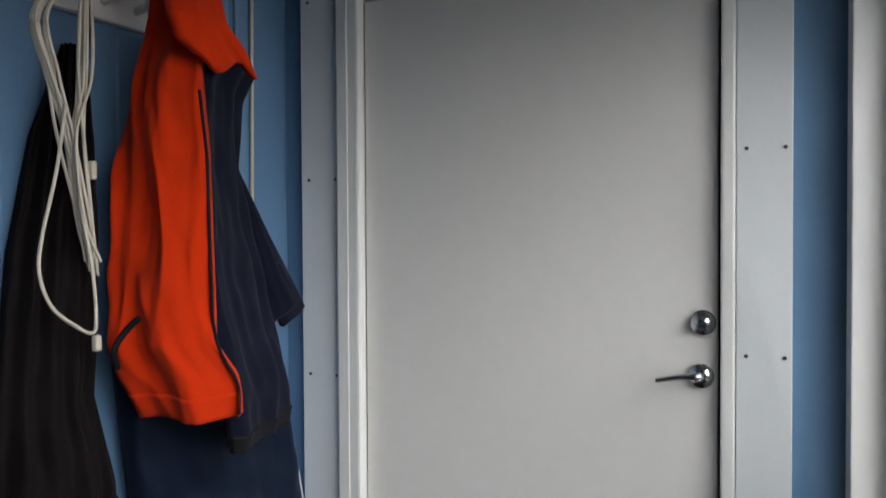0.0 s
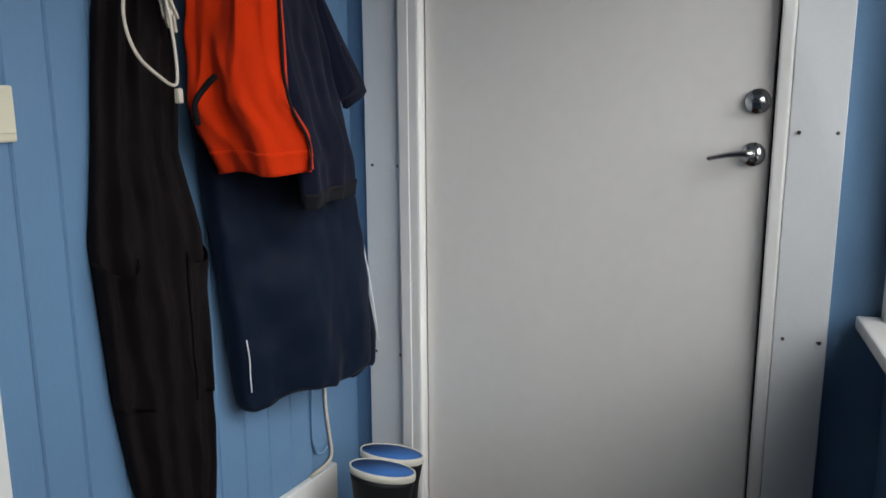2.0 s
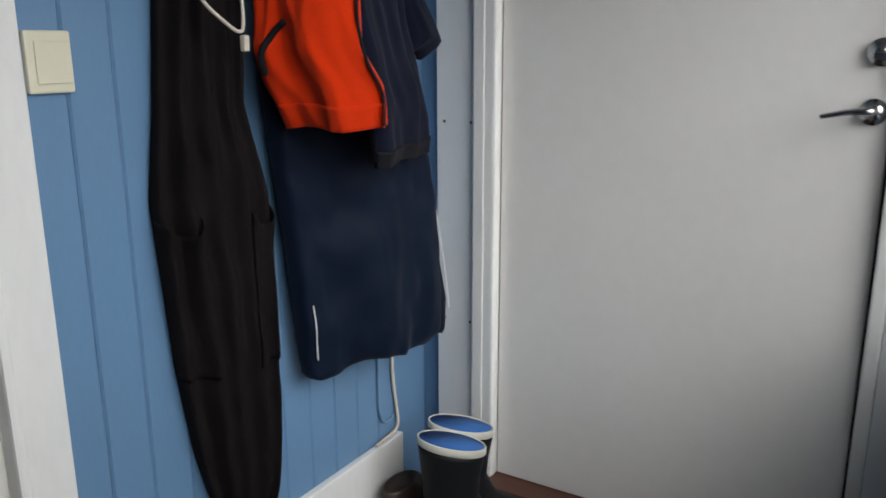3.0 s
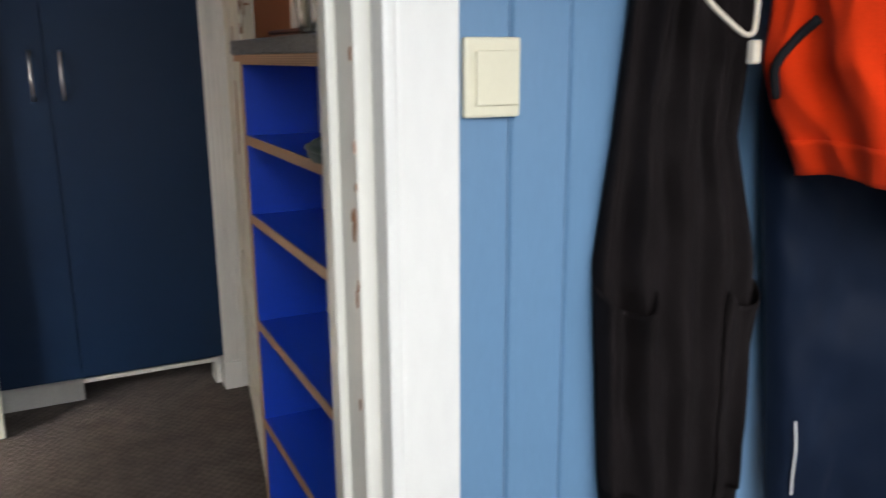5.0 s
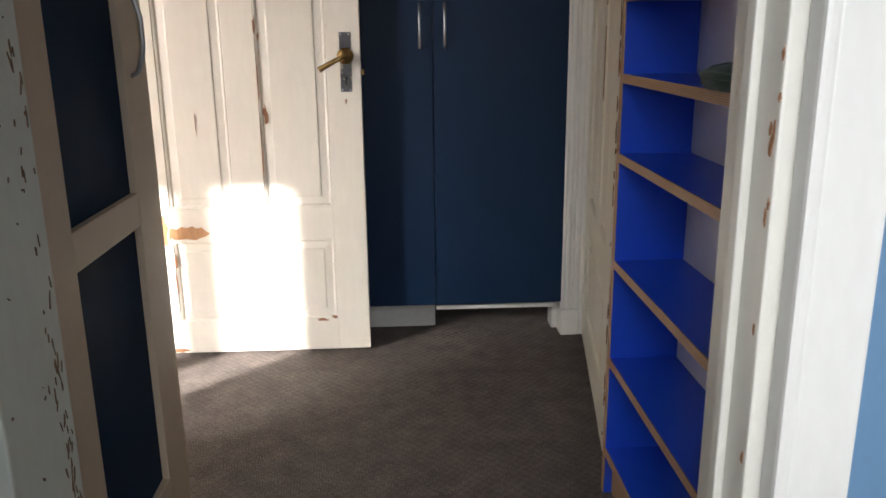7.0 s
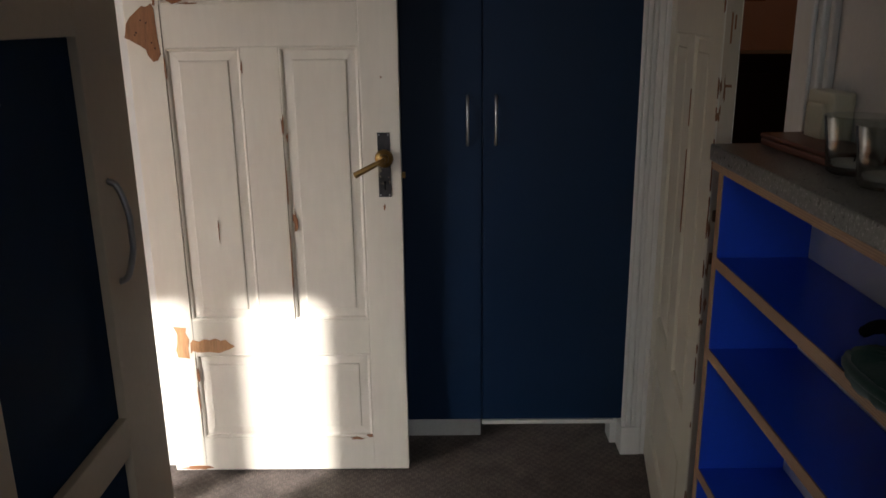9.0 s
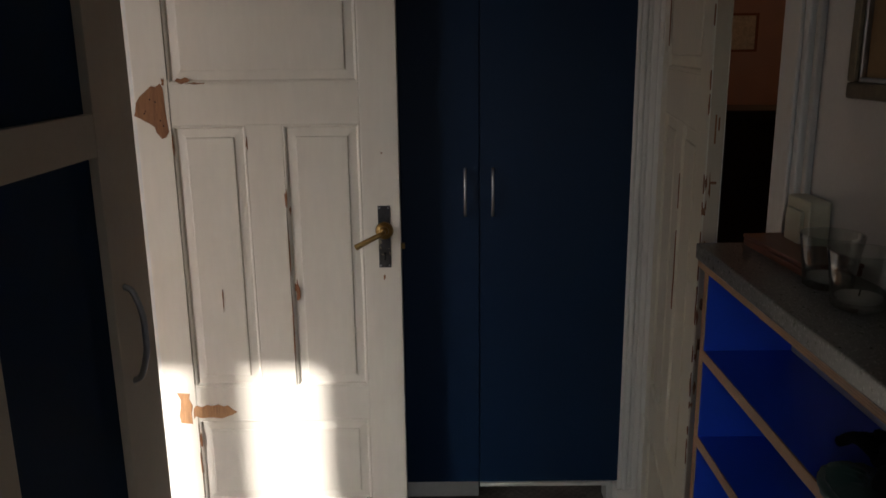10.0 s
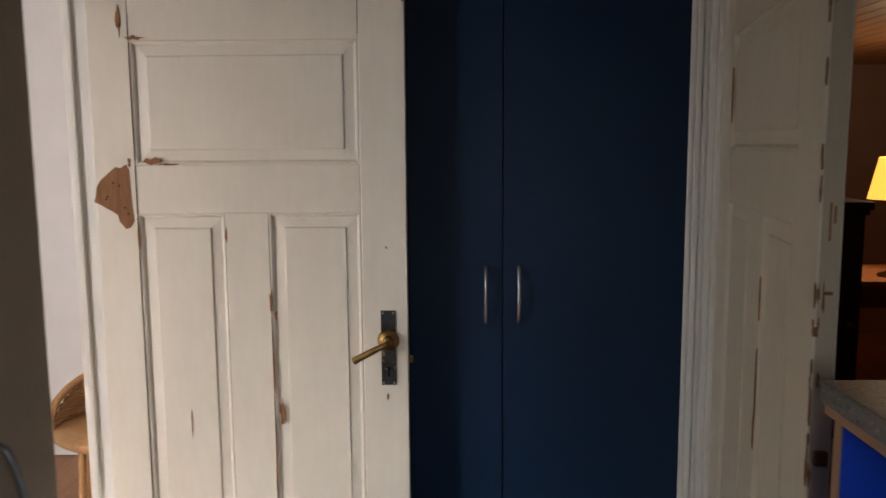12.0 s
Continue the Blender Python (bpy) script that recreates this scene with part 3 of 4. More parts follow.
# ---- panelled doors ----
def panel_door(name, label, m, w, h, stile, mid, rails, mat, t=0.04):
    """Hinge at local x 0, face towards local -y. rails: the z of the rails' edges from the bottom up."""
    d = tagged(new(name), label, "door", kind="structure")
    d.matrix_basis = m
    r0, r1, r2, r3, r4, r5 = rails
    part("stile", boxes((0, stile, 0, t, 0.008, h), bevel=0.003), mat, d)
    part("stile", boxes((w - stile - 0.010, w, 0, t, 0.008, h), bevel=0.003), mat, d)
    lock = w - stile - 0.010
    for a, b in ((0.008, r0), (r1, r2), (r3, r4), (r5, h)):
        part("rail", boxes((stile, lock, 0.001, t - 0.001, a, b), bevel=0.002), mat, d)
    part("muntin", boxes((mid[0], mid[1], 0.0008, t - 0.0008, r2, r3), bevel=0.002), mat, d)
    for x0, x1, z0, z1 in ((stile, lock, r0, r1), (stile, mid[0], r2, r3), (mid[1], lock, r2, r3), (stile, lock, r4, r5)):
        bm = bmesh.new()
        e = 0.036
        for s_, y0, y1 in ((1, 0.0065, 0.003), (-1, t - 0.0065, t - 0.003)):
            rg = []
            for ins, y in ((0.0, 0.003 if s_ > 0 else t - 0.003), (0.004, 0.0015 if s_ > 0 else t - 0.0015), (0.008, 0.004 if s_ > 0 else t - 0.004), (0.011, y0 + 0.003 * s_), (0.014, y0 + 0.003 * s_), (e, y1 + 0.004 * s_), (e + 0.002, y1 + 0.0005 * s_), (e + 0.004, y1)):
                rg.append([(x0 + ins, y, z0 + ins), (x1 - ins, y, z0 + ins), (x1 - ins, y, z1 - ins), (x0 + ins, y, z1 - ins)])
            loft(bm, rg, False)
            bm.faces.new([bm.verts.new(p) for p in rg[-1]])
        bmesh.ops.remove_doubles(bm, verts=bm.verts, dist=1e-5)
        part("panel", bm, mat, d)
    return d


door2 = panel_door("door_2", "open cream four-panel door with paint flaked to bare wood", pose(-0.692, 2.895, 0), 0.751, 1.852, 0.100, (0.312, 0.417), (0.121, 0.411, 0.521, 1.331, 1.446, 1.740), CREAM)


def patch(bm, x, z, outline, depth=0.0012):
    """A flaked spot with its own outline, lying on the face of a door."""
    rim = [Vector((x + a, -depth, z + b)) for a, b in outline]
    top = [bm.verts.new(p) for p in rim]
    low = [bm.verts.new(p + Vector((0, depth + 0.001, 0))) for p in rim]
    for k in range(len(rim)):
        bm.faces.new((low[k], low[(k + 1) % len(rim)], top[(k + 1) % len(rim)], top[k]))
    bm.faces.new(top)
    return bm


fan = [(0.0, 0.0), (0.010, 0.016), (0.006, 0.058), (0.004, 0.100), (0.003, 0.138), (-0.004, 0.152), (-0.018, 0.143), (-0.030, 0.146), (-0.048, 0.131), (-0.066, 0.116), (-0.078, 0.098), (-0.082, 0.074), (-0.086, 0.062), (-0.070, 0.055), (-0.058, 0.047), (-0.044, 0.040), (-0.030, 0.030), (-0.026, 0.014), (-0.012, -0.004)]
fan_patch = part("bare_wood_patch", patch(bmesh.new(), 0.082, 1.297, fan), OLDWOOD, door2, "fan-shaped patch of bare brown wood")
bm = bmesh.new()
for x, z in ((0.030, 1.372), (0.026, 1.366), (0.060, 1.398), (0.078, 1.330), (0.070, 1.345), (0.045, 1.405)):
    disc(bm, (x, -0.0016, z), (0, 1, 0), 0.0022, 0.001, 8)
part("nail_holes", bm, BLACKTRIM, fan_patch)
tongue = [(0.0, 0.0), (0.008, 0.010), (0.022, 0.004), (0.060, 0.006), (0.090, 0.002), (0.108, 0.010), (0.122, 0.014), (0.138, 0.024), (0.124, 0.032), (0.110, 0.046), (0.096, 0.042), (0.080, 0.050), (0.062, 0.044), (0.046, 0.048), (0.028, 0.040), (0.010, 0.046), (0.002, 0.036)]
part("bare_wood_patch", patch(bmesh.new(), 0.086, 0.414, tongue), BAREWOOD, door2, "tongue-shaped patch of pale bare wood")
stub = [(0.0, 0.0), (0.036, -0.004), (0.034, 0.030), (0.040, 0.058), (0.030, 0.082), (0.034, 0.098), (0.012, 0.100), (-0.006, 0.102), (0.004, 0.078), (0.002, 0.050), (-0.004, 0.024)]
part("bare_wood_patch", patch(bmesh.new(), 0.046, 0.402, stub), BAREWOOD, door2, "flaked patch of pale bare wood")
bm = bmesh.new()
for k, (x, z, rx, rz) in enumerate(((0.078, 1.790, 0.005, 0.026), (0.080, 1.762, 0.0015, 0.020), (0.112, 1.7455, 0.022, 0.005), (0.138, 1.455, 0.020, 0.010), (0.175, 1.4485, 0.028, 0.0025), (0.086, 1.452, 0.004, 0.012), (0.436, 0.835, 0.007, 0.036), (0.4165, 1.115, 0.004, 0.026), (0.428, 1.080, 0.004, 0.014), (0.4175, 0.700, 0.0025, 0.115), (0.4185, 0.96, 0.0018, 0.07), (0.313, 1.278, 0.0035, 0.018), (0.588, 0.1195, 0.022, 0.0045), (0.630, 0.128, 0.009, 0.006), (0.075, 0.016, 0.05, 0.007), (0.700, 0.872, 0.003, 0.008), (0.208, 0.800, 0.0016, 0.030), (0.100, 1.270, 0.003, 0.030), (0.103, 0.340, 0.0045, 0.030), (0.098, 0.260, 0.003, 0.050), (0.701, 1.245, 0.003, 0.003), (0.747, 1.826, 0.004, 0.004))):
    flake(bm, pose(x, -0.0004, z), rx, rz, 20 + k, 12, 0.9)
part("paint_chips", bm, OLDWOOD, door2, "small chips of bare wood")
bm = bmesh.new()
for x, z0, z1 in ((0.0985, 0.53, 1.32), (0.4165, 0.53, 1.10), (0.0985, 0.13, 0.40), (0.0995, 1.46, 1.735), (0.0995, 1.33, 1.446), (0.641, 1.75, 1.85), (0.0995, 1.745, 1.80)):
    box(bm, x - 0.0006, x + 0.0006, -0.0006, 0.0004, z0, z1)
part("joint_cracks", bm, DARKCRACK, door2, "dark hairline joints in the paint")
esc = part("escutcheon", boxes((0.685, 0.721, -0.004, 0.0, 0.903, 1.090), bevel=0.001), DARKSTEEL, door2, "dark worn steel handle plate")
bm = bmesh.new()
for x, z in ((0.690, 1.084), (0.716, 1.084), (0.690, 0.909), (0.716, 0.909)):
    disc(bm, (x, -0.0045, z), (0, 1, 0), 0.003, 0.002, 10)
part("rivets", bm, STEEL, esc)
part("keyhole", disc(boxes((0.7015, 0.7055, -0.0052, -0.004, 0.925, 0.945)), (0.7035, -0.0046, 0.946), (0, 1, 0), 0.004, 0.0013, 12), BLACKTRIM, esc)
bm = disc(disc(bmesh.new(), (0.703, -0.009, 1.016), (0, -1, 0), 0.027, 0.012, 28, 0.024), (0.703, -0.020, 1.016), (0, -1, 0), 0.015, 0.014, 20, 0.012)
rose = part("rose", bm, BRASS, door2, "round aged brass rose", True)
bm = tube(bmesh.new(), [(0.703, -0.022, 1.016), (0.700, -0.044, 1.015), (0.680, -0.050, 1.006), (0.640, -0.049, 0.985), (0.622, -0.048, 0.975)], 0.0075, 10, 8, (0.8, 1.25))
part("lever", bm, BRASS, rose, "aged brass lever", True)
part("latch", boxes((0.751, 0.762, 0.012, 0.026, 0.955, 0.972), bevel=0.002), BRASS, door2)

ux, uy = -0.156, -0.98776
m3 = Matrix(((ux, -uy, 0, 0.833), (uy, ux, 0, 2.982), (0, 0, 1, 0), (0, 0, 0, 1)))
door3 = panel_door("door_3", "half-open white panelled door with chipped edges", m3, 0.872, 1.852, 0.13, (0.385, 0.505), (0.142, 0.418, 0.532, 1.36, 1.475, 1.737), DOOR3PAINT, 0.032)
bm = bmesh.new()
rnd = random.Random(9)
for k in range(44):
    z = rnd.uniform(0.05, 1.8)
    flake(bm, pose(0.8722 - rnd.uniform(0.001, 0.006), -0.0003, z), rnd.uniform(0.0015, 0.0045), rnd.uniform(0.004, 0.02), 200 + k, 10, 0.9)
    if k % 2:
        flake(bm, pose(0.8745, rnd.uniform(0.002, 0.012), z, 0, 0, 90), rnd.uniform(0.001, 0.003), rnd.uniform(0.005, 0.025), 300 + k, 10, 0.9)
for k, (x, z, rx, rz) in enumerate(((0.505, 1.02, 0.004, 0.07), (0.50, 0.93, 0.005, 0.03), (0.51, 1.2, 0.003, 0.04), (0.14, 1.60, 0.004, 0.05), (0.868, 0.85, 0.008, 0.02))):
    flake(bm, pose(x, -0.0004, z), rx, rz, 400 + k, 10, 0.9)
part("paint_chips", bm, OLDWOOD, door3, "chipped paint along the door edge")
part("door_edge", boxes((0.8715, 0.8735, 0.0025, 0.0295, 0.01, 1.850), bevel=0.0008), EDGEPAINT, door3, "yellowed worn paint on the door edge")
plate = part("lock_plate", boxes((0.8735, 0.8748, 0.008, 0.024, 1.27, 1.42), bevel=0.0005), EDGEPAINT, door3, "old painted lock plate on the door edge")
part("slot", boxes((0.8748, 0.8756, 0.012, 0.015, 1.35, 1.405), (0.8748, 0.8756, 0.018, 0.021, 1.375, 1.40), (0.8748, 0.8756, 0.010, 0.022, 1.272, 1.277)), OLDWOOD, plate)
for z in (1.03, 0.945):
    part("latch", boxes((0.872, 0.885, 0.006, 0.026, z - 0.012, z + 0.010), bevel=0.003), RUST, door3, "rusty latch bolt")
for z in (1.555, 0.327):
    part("hinge", tube(boxes((0.0, 0.028, -0.002, 0.001, z - 0.045, z + 0.045)), [(-0.004, -0.006, z - 0.05), (-0.004, -0.006, z + 0.05)], 0.007, 10), WORN, door3, "painted barrel hinge")

# ---- hall things ----
def pull(bm, x, y, z0, z1, out, r=0.006):
    dz = z1 - z0
    return tube(bm, [(x, y, z0), (x, y - out * 0.55, z0 + 0.06 * dz), (x, y - out, z0 + 0.3 * dz), (x, y - out * 1.05, (z0 + z1) / 2), (x, y - out, z1 - 0.3 * dz), (x, y - out * 0.55, z1 - 0.06 * dz), (x, y, z1)], r, 10, 6)


wardrobe = thing("wardrobe", "tall dark navy fitted wardrobe on a white notched plinth", "wardrobe", pose(0, 3.0, 0))
part("carcass", boxes((-0.700, 0.770, 0.022, 0.555, 0.118, 2.31)), NAVYLAM, wardrobe)
for x0, x1, hx in ((-0.63, -0.166, None), (-0.163, 0.2955, 0.253), (0.2985, 0.769, 0.337)):
    dr = part("door", boxes((x0, x1, 0.0, 0.0205, 0.126, 2.30), bevel=0.002), NAVYLAM, wardrobe)
    if hx:
        part("handle", pull(bmesh.new(), hx, 0.001, 1.036, 1.181, 0.024, 0.0046), STEEL, dr, "arched satin steel handle", True)
part("plinth", boxes((-0.70, 0.298, 0.12, 0.14, 0.0, 0.1175), (0.2985, 0.7345, 0.006, 0.02, 0.104, 0.1175), (0.735, 0.775, 0.062, 0.14, 0.0, 0.1175), bevel=0.002), PLINTHPAINT, wardrobe, "white plinth with a cut-out")

cupboard = thing("hall_cupboard", "beige framed cupboard with dark navy panels by the doorway", "cupboard", pose(0, 0, 0))
part("carcass", boxes((-0.718, -0.352, 1.225, 1.950, 0.0, 2.25)), BEIGE, cupboard)
part("face_frame", boxes((-0.352, -0.334, 1.225, 1.318, 0.0, 2.25), (-0.352, -0.334, 1.848, 1.950, 0.0, 2.25), (-0.352, -0.334, 1.318, 1.848, 0.0, 0.09), (-0.352, -0.334, 1.318, 1.848, 2.17, 2.25), bevel=0.002), BEIGE, cupboard)
cd = part("door", boxes((-0.350, -0.331, 1.33, 1.84, 0.10, 2.16)), NAVYPANEL, cupboard, "navy panelled cupboard door")
part("stile", boxes((-0.331, -0.316, 1.322, 1.441, 0.095, 2.165), bevel=0.002), BEIGE, cd)
part("stile", boxes((-0.331, -0.316, 1.757, 1.845, 0.095, 2.165), bevel=0.002), BEIGE, cd)
for a, b in ((0.095, 0.19), (0.734, 0.798), (1.382, 1.445), (2.07, 2.165)):
    part("rail", boxes((-0.331, -0.3165, 1.441, 1.757, a, b), bevel=0.002), BEIGE, cd)
bm = pull(bmesh.new(), 0, 0, 1.012, 1.172, 0.026, 0.005)
bmesh.ops.transform(bm, matrix=pose(-0.317, 1.796, 0, 0, 0, 90), verts=bm.verts)
part("handle", bm, STEEL, cd, "arched grey metal handle", True)

shelf = thing("shoe_shelf", "ultramarine open shelf unit with plywood edges under a worktop", "shelf", pose(0.656, 1.225, 0))
LEN = 0.732
part("side_panel", boxes((0.001, 0.158, LEN - 0.018, LEN, 0.0, 1.162)), ULTRA, shelf)
part("side_panel", boxes((0.001, 0.158, 0.0, 0.018, 0.0, 1.162)), ULTRA, shelf)
part("side_edge", boxes((-0.001, 0.001, LEN - 0.018, LEN, 0.0, 1.162)), PLY, shelf, "plywood edge")
part("back_panel", boxes((0.158, 0.162, 0.0, LEN, 0.0, 1.162)), BOARDWHITE, shelf, "white back panel")
for z in (0.121, 0.352, 0.588, 0.829, 0.998, 1.162):
    sh = part("shelf_board", boxes((0.0015, 0.157, 0.018, LEN - 0.018, z - 0.0175, z)), ULTRA, shelf)
    part("shelf_edge", boxes((-0.0012, 0.0015, 0.016, LEN - 0.001, z - 0.0185, z + 0.0005)), PLY, sh, "plywood edge")
part("kick_board", boxes((0.02, 0.03, 0.018, LEN - 0.018, 0.0, 0.103)), PLY, shelf)
worktop = tagged(part("worktop", boxes((0.640, 0.819, 1.222, 1.969, 1.1635, 1.1915), bevel=0.003), STONE), "grey speckled laminate worktop lying on the shelf unit", "worktop")
tagged(part("worktop_edge_strip", boxes((0.644, 0.655, 1.226, 1.962, 1.1500, 1.1632)), PLY, worktop), "plywood strip under the worktop")


def tumbler(at):
    t = thing("glass_candle_holder", "clear tapered glass holder with white wax, on the worktop", "glass", pose(*at), "glasses on the worktop")
    bm = bmesh.new()
    lathe(bm, 0, 0, [(0.0005, 0.0), (0.030, 0.0), (0.034, 0.003), (0.0375, 0.036), (0.0435, 0.076), (0.0428, 0.0775), (0.0415, 0.076), (0.0350, 0.036), (0.0310, 0.012), (0.0005, 0.010)], 40)
    part("glass_body", bm, TUMBLER, t, "", True)
    part("wax", lathe(bmesh.new(), 0, 0, [(0.0005, 0.0105), (0.0285, 0.0108), (0.0292, 0.0165), (0.004, 0.0155), (0.0005, 0.0155)], 24), WAX, t, "white wax", True)
    part("wick", tube(bmesh.new(), [(0, 0, 0.0155), (0.001, 0, 0.020), (0.002, 0.001, 0.024)], 0.0009, 6, 3), BLACKTRIM, t)
    return t


tumbler((0.744, 1.690, 1.1922))
tumbler((0.738, 1.592, 1.1922))
wb = thing("wooden_box", "flat red-brown wooden box lying on the worktop", "box", pose(0.768, 1.845, 1.1918, 0, 0, 3))
part("base", boxes((-0.045, 0.045, -0.11, 0.11, 0.0, 0.012), bevel=0.003), REDWOOD, wb)
part("lid", boxes((-0.046, 0.046, -0.111, 0.111, 0.0125, 0.020), bevel=0.003), REDWOOD, wb)
sw = thing("wall_switch", "ivory surface-mounted switch on the white wall", "switch", pose(0.819, 1.896, 1.240))
part("back_box", boxes((-0.036, 0.0, -0.044, 0.044, -0.044, 0.044), bevel=0.005), IVORY, sw)
part("rocker", boxes((-0.044, -0.036, -0.028, 0.03, -0.034, 0.026), bevel=0.004), IVORY, sw)

cap = thing("felt_hat", "flattened dark green felt cap hanging over the shelf edge", "hat", pose(0.692, 1.385, 0.9985, 0, 0, 6))
bm = bmesh.new()
loft(bm, [[(x * f + dx + 0.004 * math.sin(3 * k), y * f + 0.003 * math.cos(2 * k), z) for k, (x, y, _) in enumerate(ellipse(0, 0, 0, 0.050, 0.104, 36))] for f, z, dx in ((0.60, 0.001, 0), (0.90, 0.002, -0.002), (1.0, 0.010, -0.004), (1.02, 0.020, -0.004), (0.96, 0.029, -0.002), (0.82, 0.036, 0.0), (0.5, 0.041, 0.002), (0.2, 0.040, 0.002))])
part("crown", bm, GREENFELT, cap, "", True)
bm = bmesh.new()
tube(bm, [(-0.020, 0.098, 0.020), (-0.046, 0.060, 0.024), (-0.054, 0.0, 0.024), (-0.046, -0.060, 0.022)], 0.006, 10)
part("brim", bm, GREENFELT, cap, "", True)
bm = loft(bmesh.new(), [[(x * f + 0.012 + 0.004 * math.sin(4 * k), y * f - 0.028, z + 0.006 * math.sin(0.7 * k)) for k, (x, y, _) in enumerate(ellipse(0, 0, 0, 0.034, 0.066, 32))] for f, z in ((0.95, 0.030), (1.0, 0.044), (0.92, 0.058), (0.70, 0.068), (0.30, 0.071))])
part("turned_up_flap", bm, GLOVE, cap, "dark turned-up flap", True)


def glove(x, y, z, turn):
    gl = thing("knit_glove", "black knitted glove lying crumpled on the shelf", "glove", pose(x, y, z, 0, 0, turn), "gloves on the shelf")
    rows = ((-0.075, 0.026, 0.0), (-0.05, 0.024, 0.003), (-0.02, 0.030, 0.006), (0.015, 0.037, 0.008), (0.045, 0.034, 0.003))
    part("palm", loft(bmesh.new(), [[(rx * math.cos(q), yy, 0.018 + 0.017 * math.sin(q) * (1 + 0.2 * math.sin(3 * q + yy * 60)) + dz * max(0, math.sin(q))) for q in [2 * math.pi * k / 18 for k in range(18)]] for yy, rx, dz in rows]), GLOVE, gl, "", True)
    part("cuff", loft(bmesh.new(), [[(0.029 * math.cos(q), yy, 0.0195 + 0.019 * math.sin(q)) for q in [2 * math.pi * k / 18 for k in range(18)]] for yy in (-0.085, -0.06)]), GLOVE, gl, "", True)
    for k in range(4):
        part("finger", tube(bmesh.new(), [(-0.026 + 0.017 * k, 0.035, 0.020), (-0.030 + 0.020 * k, 0.075, 0.030 - 0.004 * k), (-0.030 + 0.021 * k, 0.105 + 0.006 * (k % 2), 0.0105)], 0.0095, 8, 5, (1.0, 0.8)), GLOVE, gl, "", True)
    part("thumb", tube(bmesh.new(), [(0.030, -0.02, 0.018), (0.050, 0.015, 0.022), (0.056, 0.045, 0.0115)], 0.0105, 8, 5, (1.0, 0.8)), GLOVE, gl, "", True)


glove(0.776, 1.475, 0.9985, 12)
glove(0.752, 1.330, 0.9985, 24)

pic = thing("framed_picture", "tan picture in a dull gilt frame hung on the white wall", "picture", pose(0.819, 1.808, 1.452))
W, H_ = 0.40, 0.50
part("frame", boxes((-0.022, 0.0, -W, 0.0, 0.0, 0.024), (-0.022, 0.0, -W, 0.0, H_ - 0.024, H_), (-0.022, 0.0, -0.024, 0.0, 0.024, H_ - 0.024), (-0.022, 0.0, -W, -W + 0.024, 0.024, H_ - 0.024), bevel=0.005), GILT, pic)
part("inner_frame", boxes((-0.016, -0.002, -W + 0.024, -0.024, 0.024, 0.031), (-0.016, -0.002, -0.031, -0.024, 0.031, H_ - 0.031), bevel=0.002), STEEL, pic)
part("print", boxes((-0.008, -0.004, -W + 0.02, -0.02, 0.02, H_ - 0.02)), MOUNT, pic)

# ---- back room things ----
dc = thing("dark_cabinet", "tall charcoal cabinet with a moulded top in the dim room", "cabinet", pose(2.10, 4.92, 0, 0, 0, -8))
part("body", boxes((-0.86, 0.07, -0.02, 0.40, 0.0, 1.14), bevel=0.004), DARKPAINT, dc)
for x in (-0.83, -0.385):
    part("door", boxes((x, x + 0.43, -0.036, -0.02, 0.06, 1.10), bevel=0.004), DARKPAINT, dc)
part("top", boxes((-0.89, 0.10, -0.05, 0.42, 1.165, 1.205), (-0.875, 0.085, -0.04, 0.41, 1.14, 1.165), bevel=0.006), DARKPAINT, dc)
part("knob", disc(bmesh.new(), (0.02, -0.045, 0.6), (0, 1, 0), 0.012, 0.018, 14), BRASS, dc)
desk = thing("writing_desk", "orange-brown wooden desk with a dark drawer front", "desk", pose(2.85, 5.55, 0))
part("desktop", boxes((-0.65, 0.65, -0.30, 0.32, 0.72, 0.75), bevel=0.004), PINE, desk)
part("drawer", boxes((-0.6, 0.6, -0.28, -0.26, 0.60, 0.718), bevel=0.003), REDWOOD, desk)
part("apron", boxes((-0.6, 0.6, 0.26, 0.28, 0.60, 0.72)), REDWOOD, desk)
for x in (-0.6, 0.58):
    for y in (-0.27, 0.25):
        part("leg", boxes((x, x + 0.045, y, y + 0.045, 0.0, 0.72), bevel=0.004), REDWOOD, desk)
lamp = thing("table_lamp", "lit table lamp with a yellow pleated shade on the desk", "lamp", pose(2.60, 5.42, 0.7505))
part("base", lathe(bmesh.new(), 0, 0, [(0.075, 0.0), (0.075, 0.012), (0.03, 0.03), (0.014, 0.10), (0.022, 0.22), (0.012, 0.34), (0.012, 0.44)], 24), BRASS, lamp, "brass lamp base", True)
bm = bmesh.new()
rg = []
for z, r in ((0.43, 0.145), (0.66, 0.095)):
    rg.append([((r + 0.003 * (k % 2)) * math.cos(2 * math.pi * k / 96), (r + 0.003 * (k % 2)) * math.sin(2 * math.pi * k / 96), z) for k in range(96)])
loft(bm, rg, False)
part("shade", bm, SHADE, lamp, "yellow pleated fabric shade")
bulb = new("lamp_light", bpy.data.lights.new("lamp_light", "POINT"))
bulb.data.energy, bulb.data.color, bulb.data.shadow_soft_size = 2.6, (1.0, 0.74, 0.48), 0.05
bulb.location = (2.60, 5.42, 1.43)
sp = thing("framed_print", "small pale print in a brown frame on the pink wall", "picture", pose(2.56, 7.199, 1.50))
part("frame", boxes((-0.13, 0.13, -0.02, 0.0, 0.0, 0.02), (-0.13, 0.13, -0.02, 0.0, 0.28, 0.30), (-0.13, -0.11, -0.02, 0.0, 0.02, 0.28), (0.11, 0.13, -0.02, 0.0, 0.02, 0.28), bevel=0.003), REDWOOD, sp)
part("print", boxes((-0.115, 0.115, -0.008, -0.004, 0.015, 0.285)), SKETCH, sp)

